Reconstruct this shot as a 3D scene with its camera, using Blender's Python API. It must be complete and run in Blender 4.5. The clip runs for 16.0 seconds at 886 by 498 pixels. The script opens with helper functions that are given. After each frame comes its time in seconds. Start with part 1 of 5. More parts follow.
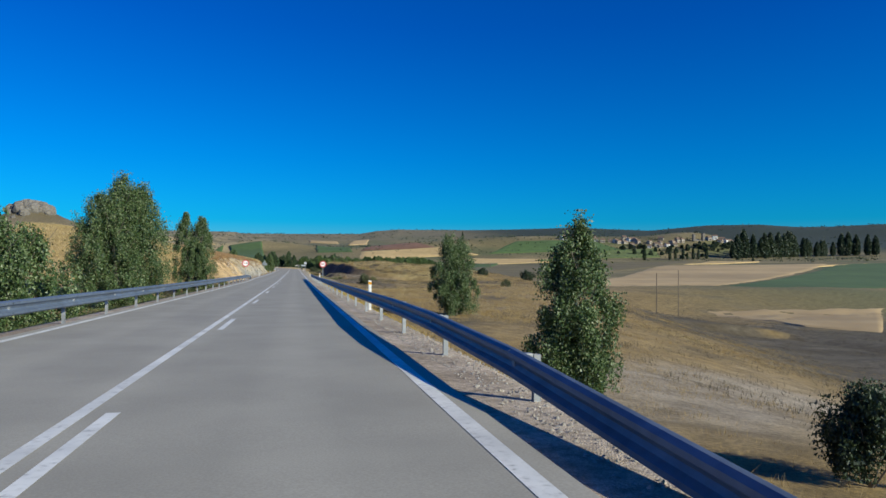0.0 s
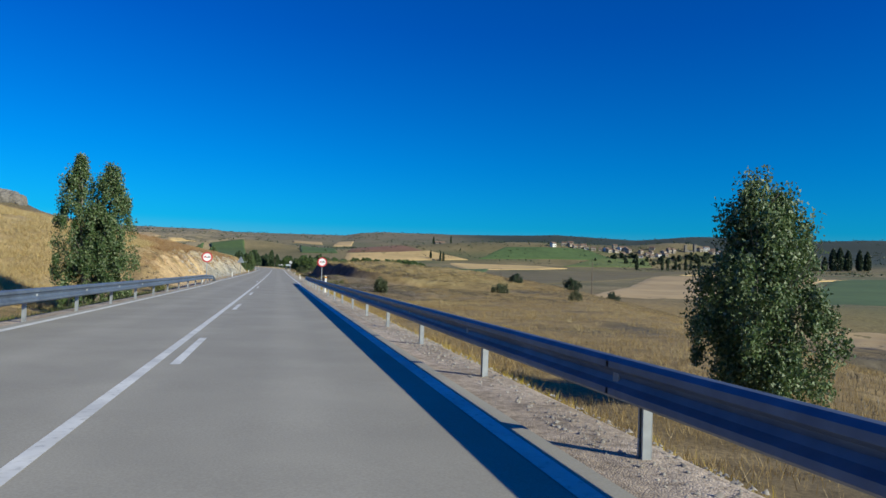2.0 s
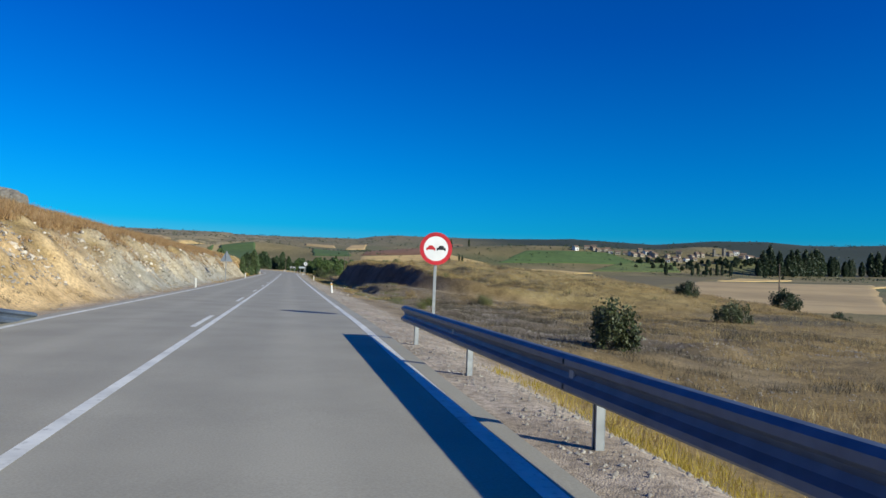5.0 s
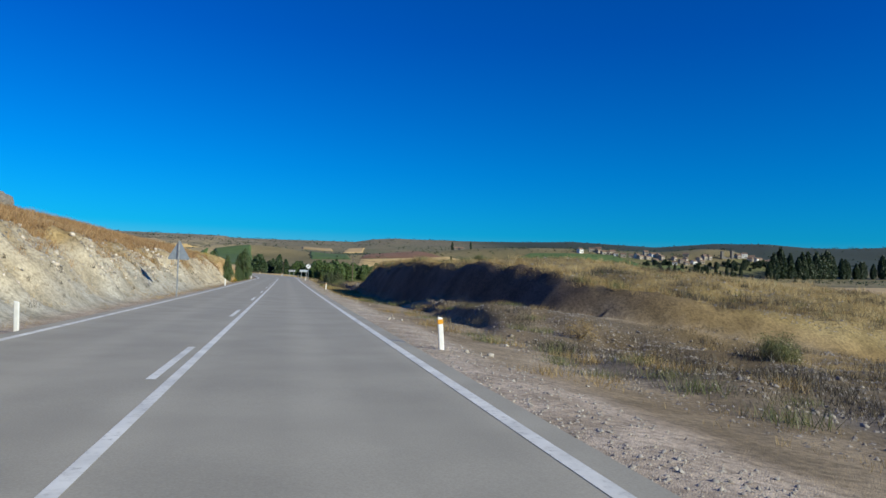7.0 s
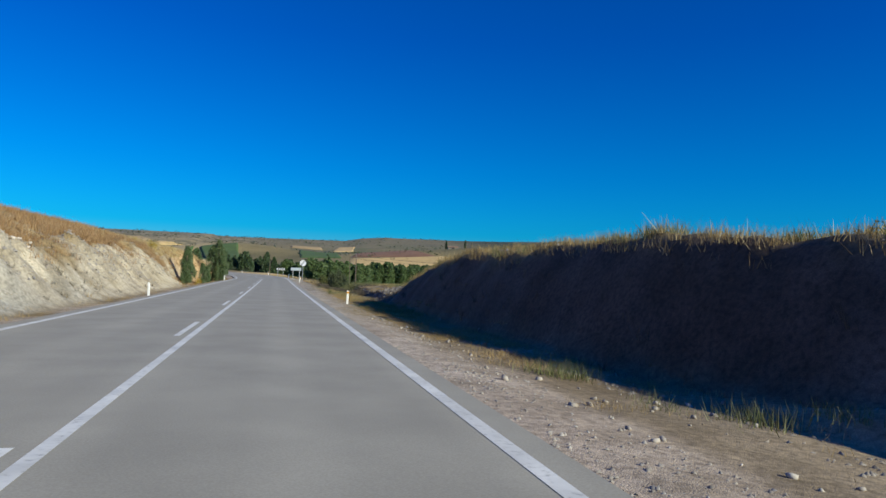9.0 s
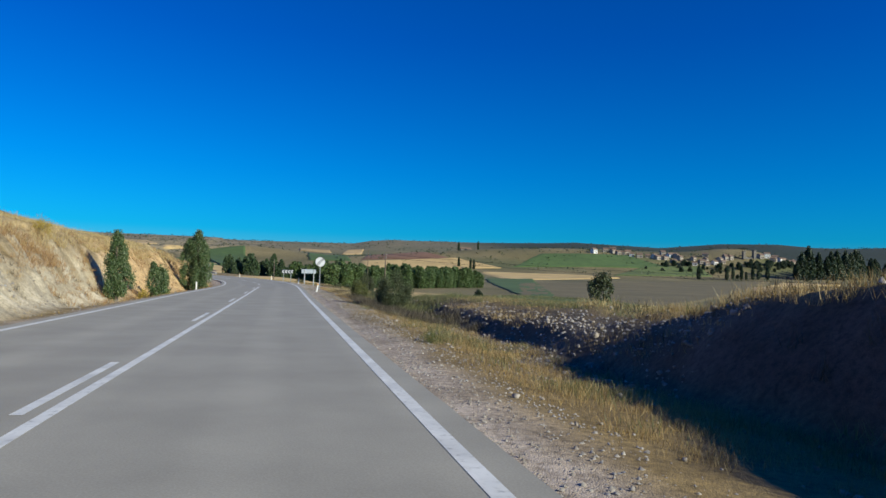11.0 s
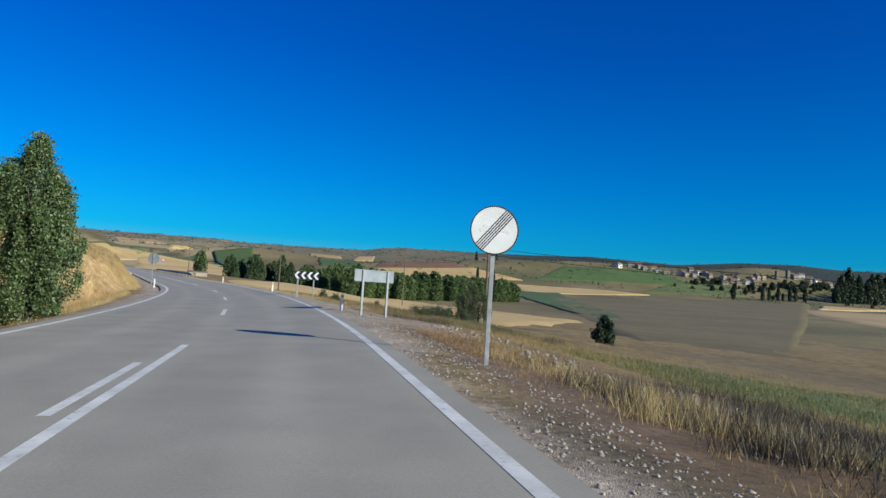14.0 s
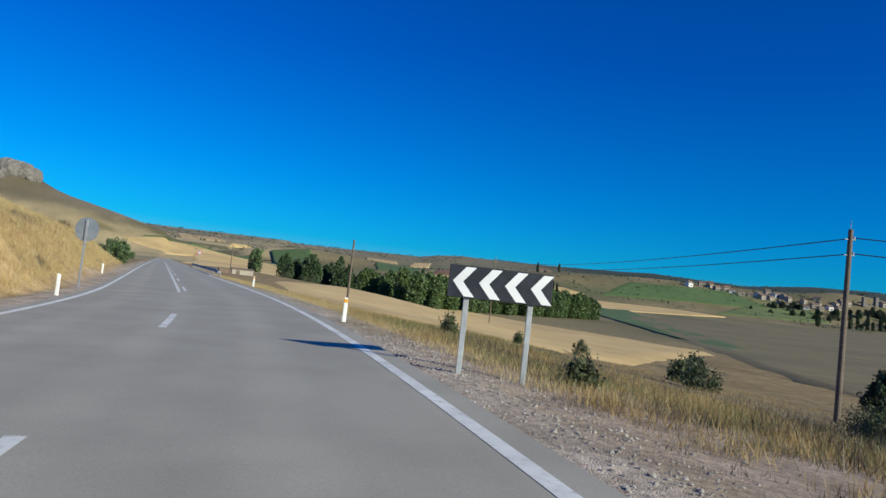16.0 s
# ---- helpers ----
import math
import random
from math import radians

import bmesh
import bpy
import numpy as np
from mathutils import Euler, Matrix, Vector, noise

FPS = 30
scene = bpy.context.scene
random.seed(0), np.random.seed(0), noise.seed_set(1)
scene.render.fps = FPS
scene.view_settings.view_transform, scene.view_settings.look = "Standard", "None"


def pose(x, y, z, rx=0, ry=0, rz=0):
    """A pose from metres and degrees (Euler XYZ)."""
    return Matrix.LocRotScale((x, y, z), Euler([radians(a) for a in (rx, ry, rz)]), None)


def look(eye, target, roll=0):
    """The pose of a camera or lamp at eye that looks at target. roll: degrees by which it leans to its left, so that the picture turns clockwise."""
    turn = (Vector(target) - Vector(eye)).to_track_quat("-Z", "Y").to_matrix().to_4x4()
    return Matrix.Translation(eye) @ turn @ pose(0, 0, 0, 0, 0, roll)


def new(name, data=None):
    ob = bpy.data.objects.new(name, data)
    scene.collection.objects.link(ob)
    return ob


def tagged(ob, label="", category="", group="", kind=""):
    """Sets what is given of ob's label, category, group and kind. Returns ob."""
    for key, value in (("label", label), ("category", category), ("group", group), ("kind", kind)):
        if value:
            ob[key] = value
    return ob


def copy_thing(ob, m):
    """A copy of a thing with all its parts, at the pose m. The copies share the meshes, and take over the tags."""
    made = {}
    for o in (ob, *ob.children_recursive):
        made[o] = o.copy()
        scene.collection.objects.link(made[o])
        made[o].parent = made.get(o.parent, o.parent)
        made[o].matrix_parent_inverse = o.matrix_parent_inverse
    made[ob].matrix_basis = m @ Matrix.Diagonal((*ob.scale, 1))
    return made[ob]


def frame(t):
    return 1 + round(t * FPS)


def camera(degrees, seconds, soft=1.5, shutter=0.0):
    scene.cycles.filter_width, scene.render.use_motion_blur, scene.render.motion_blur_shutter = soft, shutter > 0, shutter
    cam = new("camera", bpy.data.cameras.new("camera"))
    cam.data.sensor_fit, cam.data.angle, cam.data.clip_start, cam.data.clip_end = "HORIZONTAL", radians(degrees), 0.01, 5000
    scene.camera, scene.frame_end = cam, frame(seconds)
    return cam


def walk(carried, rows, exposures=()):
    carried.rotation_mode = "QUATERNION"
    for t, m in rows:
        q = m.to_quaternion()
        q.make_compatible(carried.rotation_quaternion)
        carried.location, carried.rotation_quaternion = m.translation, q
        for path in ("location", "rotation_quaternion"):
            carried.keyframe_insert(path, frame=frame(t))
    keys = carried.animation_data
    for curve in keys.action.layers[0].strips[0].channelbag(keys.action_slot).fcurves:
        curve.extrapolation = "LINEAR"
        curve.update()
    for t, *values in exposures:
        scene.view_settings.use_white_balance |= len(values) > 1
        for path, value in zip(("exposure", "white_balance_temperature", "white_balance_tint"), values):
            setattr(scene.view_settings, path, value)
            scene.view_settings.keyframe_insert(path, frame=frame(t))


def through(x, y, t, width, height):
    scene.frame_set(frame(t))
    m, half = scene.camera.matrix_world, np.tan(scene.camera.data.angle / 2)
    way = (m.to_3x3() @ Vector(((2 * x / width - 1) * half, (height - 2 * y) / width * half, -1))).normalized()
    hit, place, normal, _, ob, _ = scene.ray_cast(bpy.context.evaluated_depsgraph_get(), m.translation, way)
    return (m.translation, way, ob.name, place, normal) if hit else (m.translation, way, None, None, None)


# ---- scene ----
cam = camera(66.0, 16.0)
PATH = [
    (0, (1.807, 1.276, 2.346), (2.231, 3.23, 2.391), 0.3),
    (0.5, (1.65, 8.754, 2.287), (2.068, 10.709, 2.33), 1.4),
    (1, (1.502, 16.18, 2.176), (1.939, 18.131, 2.233), 1.6),
    (1.5, (1.454, 23.779, 2.065), (1.91, 25.726, 2.123), 1.8),
    (2, (1.461, 31.437, 1.989), (1.931, 33.38, 2.048), 1.9),
    (2.5, (1.566, 39.317, 1.969), (2.048, 41.257, 2.02), 2.2),
    (3, (1.658, 47.134, 1.887), (2.137, 49.075, 1.94), 2.0),
    (3.5, (1.746, 55.068, 1.828), (2.217, 57.011, 1.88), 1.6),
    (4, (1.791, 63.08, 1.718), (2.243, 65.027, 1.781), 1.8),
    (6.5, (1.346, 102.486, 1.575), (1.779, 104.437, 1.65), 2.2),
    (7, (1.294, 110.44, 1.537), (1.74, 112.388, 1.617), 2.0),
    (7.5, (1.298, 118.571, 1.497), (1.76, 120.515, 1.57), 2.2),
    (8, (1.364, 126.642, 1.469), (1.834, 128.584, 1.545), 2.1),
    (8.5, (1.438, 134.752, 1.433), (1.916, 136.692, 1.512), 2.3),
    (11, (2.043, 175.463, 1.361), (2.497, 177.409, 1.447), 1.8),
    (11.5, (2.067, 183.678, 1.354), (2.512, 185.626, 1.434), 1.9),
    (12, (2.071, 192.003, 1.35), (2.51, 193.952, 1.431), 1.8),
    (12.5, (1.97, 200.8, 1.395), (2.407, 202.75, 1.471), 1.9),
    (13, (1.978, 209.45, 1.382), (2.413, 211.401, 1.467), 2.1),
    (13.5, (1.927, 217.876, 1.362), (2.36, 219.826, 1.459), 2.5),
    (14, (1.759, 226.2, 1.387), (2.185, 228.151, 1.501), 3.7),
    (14.5, (1.675, 234.684, 1.473), (2.091, 236.636, 1.588), 4.3),
    (15, (1.452, 243.071, 1.496), (1.848, 245.028, 1.617), 5.3),
    (15.5, (1.09, 251.015, 1.428), (1.425, 252.984, 1.551), 5.9),
    (16, (0.4, 258.808, 1.42), (0.667, 260.787, 1.546), 6.4),
]
walk(cam, [(t, look(eye, target, roll)) for t, eye, target, roll in PATH])

# ---- world, sun, exposure ----
SUN_TO = Vector((1.62, -1.66, 1.0)).normalized()
world = bpy.data.worlds.new("world")
scene.world = world
world.use_nodes = True
wn = world.node_tree
sky = wn.nodes.new("ShaderNodeTexSky")
sky.sky_type = "NISHITA"
sky.sun_disc = False
sky.sun_elevation = math.asin(SUN_TO.z)
sky.sun_rotation = math.atan2(SUN_TO.x, SUN_TO.y)
sky.altitude = 900
sky.air_density = 1.0
sky.dust_density = 1.0
sky.ozone_density = 3.0
clear = wn.nodes.new("ShaderNodeMix")
clear.data_type, clear.blend_type = "RGBA", "MULTIPLY"
clear.inputs[0].default_value = 1.0
# deep clear air: paler at the horizon, a saturated blue higher up
height = wn.nodes.new("ShaderNodeSeparateXYZ")
wn.links.new(wn.nodes.new("ShaderNodeTexCoord").outputs["Generated"], height.inputs[0])
tone = wn.nodes.new("ShaderNodeValToRGB")
tone.color_ramp.elements[0].position, tone.color_ramp.elements[0].color = 0.0, (0.42, 0.55, 0.8, 1)
tone.color_ramp.elements[1].position, tone.color_ramp.elements[1].color = 1.0, (0.0, 0.3, 0.95, 1)
for at, colour in ((0.025, (0.15, 0.53, 0.85)), (0.06, (0.01, 0.51, 0.89)), (0.15, (0.0, 0.45, 0.93)), (0.33, (0.0, 0.33, 0.95))):
    tone.color_ramp.elements.new(at).color = (*colour, 1)
wn.links.new(height.outputs[2], tone.inputs[0])
wn.links.new(tone.outputs[0], clear.inputs[7])
wn.links.new(sky.outputs[0], clear.inputs[6])
wn.links.new(clear.outputs[2], wn.nodes["Background"].inputs[0])
wn.nodes["Background"].inputs[1].default_value = 0.109
sun_data = bpy.data.lights.new("sun", "SUN")
sun_data.energy, sun_data.angle, sun_data.color = 5.0, radians(0.5), (0.95, 0.93, 0.73)
sun = new("sun", sun_data)
sun.matrix_world = look(SUN_TO * 100, (0, 0, 0))
scene.view_settings.exposure = 0.26

# ---- the lie of the land ----
ROAD_R, ROAD_TURN, CURVE_Y = 205.0, radians(14.5), 238.0
CURVE_END = CURVE_Y + ROAD_R * math.sin(ROAD_TURN)


def centre_x(y):
    """Across: where the road's solid centre line runs."""
    y = np.asarray(y, float)
    inside = np.clip(y - CURVE_Y, 0, CURVE_END - CURVE_Y)
    bend = -(ROAD_R - np.sqrt(ROAD_R**2 - inside**2))
    return bend - math.tan(ROAD_TURN) * np.clip(y - CURVE_END, 0, 900)


def ease(a, b, v):
    t = np.clip((np.asarray(v, float) - a) / (b - a), 0, 1)
    return t * t * (3 - 2 * t)


def centre_z(y):
    y = np.asarray(y, float)
    near = 3.1e-5 * (190 - np.clip(y, -100, 300)) ** 2
    return near + 0.0068 * np.clip(y - 300, 0, 900)


def bank(y):
    return 0.042 * ease(210, 255, y) * (1 - ease(288, 333, y))


def road_z(d, y):
    return centre_z(y) + bank(y) * np.clip(d, -5, 5)


def hashed(i, j, seed):
    v = np.sin(i * 127.1 + j * 311.7 + seed * 74.7) * 43758.5453
    return v - np.floor(v)


def value_noise(x, y, seed=0):
    x, y = np.asarray(x, float), np.asarray(y, float)
    i, j = np.floor(x), np.floor(y)
    u, v = x - i, y - j
    u, v = u * u * (3 - 2 * u), v * v * (3 - 2 * v)
    a, b = hashed(i, j, seed), hashed(i + 1, j, seed)
    c, e = hashed(i, j + 1, seed), hashed(i + 1, j + 1, seed)
    return (a + (b - a) * u) * (1 - v) + (c + (e - c) * u) * v


def fbm(x, y, octaves=4, seed=0):
    total, amp = 0, 0.5
    for n in range(octaves):
        total = total + amp * (value_noise(np.asarray(x) * 2**n, np.asarray(y) * 2**n, seed + n) - 0.5) * 2
        amp *= 0.5
    return total


def mound_foot(y):
    return np.interp(y, [124, 131, 135, 138, 142, 146, 150, 157, 165, 177, 186, 191, 204, 214], [34, 24, 15.5, 12.4, 11.2, 10.3, 9.4, 8.3, 8.0, 8.1, 8.6, 9.6, 10.2, 11])


def mound_rise(y):
    return np.interp(y, [126, 131, 136, 140, 146, 151, 159, 171, 179, 183, 186, 189, 192, 196, 199], [0, 0.65, 1.55, 2.05, 2.5, 2.9, 3.15, 3.0, 2.65, 2.25, 1.7, 0.95, 0.4, 0.1, 0])


def far_rise(x, y):
    r = np.hypot(x, y - 150)
    z = np.interp(r, [0, 300, 500, 700, 1000, 1250, 1600, 2200, 3200, 4300], [0, 0, 2, 6, 13, 22, 48, 80, 80, 80])
    az = np.degrees(np.arctan2(x, y - 150))
    ridge = np.interp(az, [-60, -27, -13, -9, -5, 1, 5.6, 7, 9, 15, 20, 24, 27, 30.6, 33, 35, 39, 41.5, 44, 47, 70], [140, 136, 133, 134, 136, 140, 140, 153, 161, 160, 165, 172, 164, 156, 168, 177, 176, 162, 160, 166, 150])
    z = z + (ridge - 80) * ease(2000, 3000, r)
    g = lambda cx, cy, sx, sy, h: h * np.exp(-(((x - cx) / sx) ** 2 + ((y - cy) / sy) ** 2) / 2)
    z = z + g(400, 1230, 230, 110, 40) + g(640, 1280, 130, 90, 16) + g(-70, 1345, 95, 75, 28) + g(760, 1170, 75, 60, 32)
    z = z + g(-335, 965, 115, 115, 48) + g(-318, 945, 20, 18, 15)
    z = z + fbm(x / 420, y / 420, 4, 5) * 12 * ease(1000, 1600, r) * (1 - 0.7 * ease(2000, 2800, r)) + fbm(x / 90, y / 90, 3, 9) * 0.7 * ease(300, 900, r)
    return z


def land(x, y):
    """Height of the ground."""
    x, y = np.asarray(x, float), np.asarray(y, float)
    d = x - centre_x(y)
    zc = road_z(d, y)
    rough = fbm(x / 6, y / 6, 3, 2) * 0.22 + fbm(x / 1.3, y / 1.3, 2, 3) * 0.06
    # right-hand side
    edge = np.clip(8 + (y - 30) * 0.35, 6, 62)
    valley = -1.0 - 8.2 * ease(edge, edge + 46, d) * (1 - ease(150, 230, y))
    open_field = -0.55 - np.clip((d - 7) * 0.1, 0, 4.4)
    valley = valley * (1 - ease(150, 200, y)) + open_field * ease(150, 200, y)
    steep = 0.45 * (1 - ease(78, 100, y)) + 0.11
    shoulder = zc - 0.1 - np.clip(d - 4.5, 0, 200) * steep
    right = np.maximum(shoulder, valley) + 0.15 * np.exp(-(((shoulder - valley) / 0.4) ** 2))
    foot = mound_foot(y)
    back = ease(foot + 4, foot + 16, d) * 0.25 - 4.2 * ease(31, 58, d)
    rise = mound_rise(y)
    right = right + rise * ease(foot, foot + 2.2 + 9 * (1 - ease(127, 137, y)), d) ** 0.65 + np.clip(rise, 0, 3) / 3 * back * (d > foot)
    right = right + 0.75 * np.exp(-(((d - 19.5) / 5.0) ** 2) - ((y - 147) / 11) ** 2)
    lump = fbm(x / 2.2, y / 2.2, 3, 21)
    right = right + np.clip(rise, 0, 1) * (lump * 0.24 + fbm(x / 0.8, y / 0.8, 2, 25) * 0.14 + fbm(x / 5, y / 5, 2, 29) * 0.55 * ease(foot + 2, foot + 6, d)) * ease(foot, foot + 1.5, d)
    # a ditch whose far bank is steep and stony
    ditch = ease(184, 190, y) * (1 - ease(212, 222, y))
    wander = d + 0.5 * fbm(y / 5.0, y * 0 + 3.3, 2, 23)
    far_bank = ease(8.6, 9.6, wander) * (1 - ease(10.5, 19, d))
    right = right + 1.9 * np.exp(-(((d - 21) / 9) ** 2)) * ease(184, 196, y) * (1 - ease(213, 238, y))
    right = right + ditch * (0.55 * far_bank - 0.28 * ease(5.4, 7.6, wander) * (1 - ease(9.4, 13, d)) + lump * 0.26 * ease(6, 8, d) * (1 - ease(11, 14, d)))
    edge_d = d - 0.7 * fbm(y / 3.0, y * 0 + 8.1, 2, 37)
    bench = ease(8.2, 9.0, edge_d) * ease(131, 136, y) * (1 - ease(146, 153, y)) * (1 - ease(foot + 0.5, foot + 4, d))
    right = right + bench * (0.72 + 0.12 * lump)
    yard = ease(92, 104, y) * (1 - ease(150, 168, y)) * ease(7.4, 9.5, d) * (1 - ease(18, 30, d))
    right = right + yard * (fbm(x / 2.4, y / 2.4, 4, 27) * 0.42 + 0.08)
    right = right + rough * ease(4.8, 9, d)
    # left-hand side
    e = -d
    hollow = ease(198, 212, y) * (1 - ease(262, 280, y))
    e_cut = e - 1.9 * hollow + 0.9 * ease(274, 288, y)
    low = zc - 0.12 - np.clip(e - 4.4, 0, 4) * 0.28
    height = 2.5 * ease(72, 92, y) * (1 - 0.9 * ease(312, 350, y))
    toe = zc - 0.15 + 0.05 * ease(5, 6, e) - hollow * 0.5 * ease(4.8, 6.4, e)
    cut = toe + (height + 0.35 * hollow) * ease(5.2, 8.6, e_cut) ** 0.85
    top = np.clip(e - 8.2, 0, 4) * 0.38 + np.clip(e - 12, 0, 16) * 0.17 - np.clip(e - 34, 0, 60) * 0.05
    hill = cut + top * (0.35 + 0.65 * ease(75, 95, y)) * (1 - 0.75 * ease(314, 360, y))
    behind = low + np.clip(e - 11, 0, 26) * 0.2 * (1 - ease(288, 340, y)) - np.clip(e - 44, 0, 60) * 0.04
    left = behind * (1 - ease(66, 90, y)) + hill * ease(66, 90, y)
    gully = np.abs(fbm(y / 2.6, e / 7, 3, 31))
    face = ease(5.2, 6.4, e_cut) * (1 - ease(8.6, 10.5, e_cut)) * ease(74, 92, y) * (1 - ease(310, 338, y))
    ledge = np.abs(fbm(y / 7.0, e / 0.9, 3, 35))
    left = left + face * ((gully - 0.25) * (1.2 - 0.5 * ease(200, 212, y)) + (0.3 - ledge) * 0.7 * ease(6.2, 7.4, e) + fbm(x / 0.9, y / 0.9, 3, 33) * 0.3 * ease(5.6, 6.6, e)) + rough * 1.5 * ease(4.8, 9, e)
    side = np.where(d > 0, right, left)
    out = np.where(np.abs(d) < 4.05, zc - 0.09, side)
    shoulder_blend = ease(4.05, 4.7, np.abs(d))
    out = np.where(np.abs(d) < 4.7, (zc - 0.09) * (1 - shoulder_blend) + side * shoulder_blend, out)
    far = far_rise(x, y)
    fade = ease(150, 420, np.hypot(d, np.clip(y - 330, 0, None)))
    beyond = np.where(d > 0, -4.5 - 4.5 * (1 - ease(150, 260, y)), 2.0 + 6 * (1 - ease(250, 500, y)))
    road_far = ease(330, 420, y) * (1 - ease(14, 90, np.abs(d))) * (1 - ease(700, 1000, y))
    z = out * (1 - fade) + beyond * fade * ease(-60, 60, np.abs(d)) + far
    z = z * (1 - road_far) + (road_z(np.clip(d, -5, 5), y) - 0.09 - ease(4, 14, np.abs(d)) * 0.4) * road_far
    return z

# ---- materials ----
def material(name):
    m = bpy.data.materials.new(name)
    m.use_nodes = True
    return m, m.node_tree.nodes, m.node_tree.links, m.node_tree.nodes["Principled BSDF"]


def ramp(nodes, links, factor, colours, spread=(0.3, 0.7)):
    r = nodes.new("ShaderNodeValToRGB")
    r.color_ramp.elements[0].position, r.color_ramp.elements[1].position = spread
    for n in range(len(colours) - 2):
        r.color_ramp.elements.new(spread[0] + (spread[1] - spread[0]) * (n + 1) / (len(colours) - 1))
    for element, c in zip(r.color_ramp.elements, colours):
        element.color = (*c, 1)
    links.new(factor, r.inputs[0])
    return r.outputs[0]


def grain(nodes, links, scale, detail=4.0, world_space=True):
    at = nodes.new("ShaderNodeNewGeometry").outputs["Position"] if world_space else nodes.new("ShaderNodeTexCoord").outputs["Object"]
    n = nodes.new("ShaderNodeTexNoise")
    n.inputs["Scale"].default_value, n.inputs["Detail"].default_value = scale, detail
    links.new(at, n.inputs["Vector"])
    return n.outputs[0]


def blend(nodes, links, a, b, factor=1.0, mode="MULTIPLY"):
    m = nodes.new("ShaderNodeMix")
    m.data_type, m.blend_type = "RGBA", mode
    m.inputs[0].default_value = factor
    links.new(a, m.inputs[6])
    links.new(b, m.inputs[7])
    return m.outputs[2]


def bumped(nodes, links, shader, height, strength, distance=0.05):
    b = nodes.new("ShaderNodeBump")
    b.inputs["Strength"].default_value, b.inputs["Distance"].default_value = strength, distance
    links.new(height, b.inputs["Height"])
    links.new(b.outputs[0], shader.inputs["Normal"])


def mottled(name, colours, scale, rough=0.85, metal=0.0, bump=0.3, second=0.12, world_space=True, distance=0.03, spread=(0.3, 0.7)):
    """A surface of several tones with stains at a larger size and a fine relief."""
    m, nodes, links, shader = material(name)
    fine = grain(nodes, links, scale, 6, world_space)
    big = grain(nodes, links, scale * second, 3, world_space)
    base = ramp(nodes, links, fine, colours, spread)
    stain = ramp(nodes, links, big, [(0.72, 0.72, 0.72), (1, 1, 1)], (0.3, 0.65))
    links.new(blend(nodes, links, base, stain), shader.inputs["Base Color"])
    shader.inputs["Roughness"].default_value, shader.inputs["Metallic"].default_value = rough, metal
    if bump:
        bumped(nodes, links, shader, fine, bump, distance)
    return m


def leafy(name, colours, through=0.25):
    """Leaves: tone by leaf, some light let through."""
    m, nodes, links, shader = material(name)
    island = nodes.new("ShaderNodeNewGeometry").outputs["Random Per Island"]
    base = ramp(nodes, links, island, colours, (0.0, 1.0))
    links.new(base, shader.inputs["Base Color"])
    shader.inputs["Roughness"].default_value = 0.55
    t = nodes.new("ShaderNodeBsdfTranslucent")
    links.new(base, t.inputs[0])
    mix = nodes.new("ShaderNodeMixShader")
    mix.inputs[0].default_value = through
    links.new(shader.outputs[0], mix.inputs[1])
    links.new(t.outputs[0], mix.inputs[2])
    links.new(mix.outputs[0], nodes["Material Output"].inputs[0])
    return m


def ground_material():
    """Soil whose colour, painted shade and haze included, comes with the ground, broken up by pebbles and tufts."""
    m, nodes, links, shader = material("ground_soil")
    tint = nodes.new("ShaderNodeVertexColor")
    tint.layer_name = "soil"
    fine = grain(nodes, links, 9.0, 8)
    mid = grain(nodes, links, 0.9, 6)
    a = ramp(nodes, links, fine, [(0.62, 0.6, 0.56), (1.0, 1.0, 1.0), (1.3, 1.28, 1.22)], (0.3, 0.72))
    b = ramp(nodes, links, mid, [(0.7, 0.68, 0.62), (1.12, 1.12, 1.1)], (0.35, 0.65))
    # pebbles and clods
    clods = nodes.new("ShaderNodeTexVoronoi")
    clods.inputs["Scale"].default_value = 64.0
    links.new(nodes.new("ShaderNodeNewGeometry").outputs["Position"], clods.inputs["Vector"])
    tone = ramp(nodes, links, clods.outputs["Color"], [(0.84, 0.83, 0.82), (1.0, 1.0, 1.0), (1.2, 1.19, 1.18)], (0.2, 0.8))
    gaps = ramp(nodes, links, clods.outputs["Distance"], [(1.05, 1.05, 1.05), (0.9, 0.89, 0.88)], (0.25, 0.8))
    pebbled = blend(nodes, links, tone, gaps)
    links.new(blend(nodes, links, blend(nodes, links, blend(nodes, links, tint.outputs[0], a), b), pebbled), shader.inputs["Base Color"])
    shader.inputs["Roughness"].default_value = 0.95
    flip = nodes.new("ShaderNodeMath")
    flip.operation = "SUBTRACT"
    flip.inputs[0].default_value = 1.0
    links.new(clods.outputs["Distance"], flip.inputs[1])
    both = nodes.new("ShaderNodeMath")
    both.operation = "ADD"
    links.new(flip.outputs[0], both.inputs[0])
    links.new(fine, both.inputs[1])
    bumped(nodes, links, shader, both.outputs[0], 0.32, 0.03)
    return m


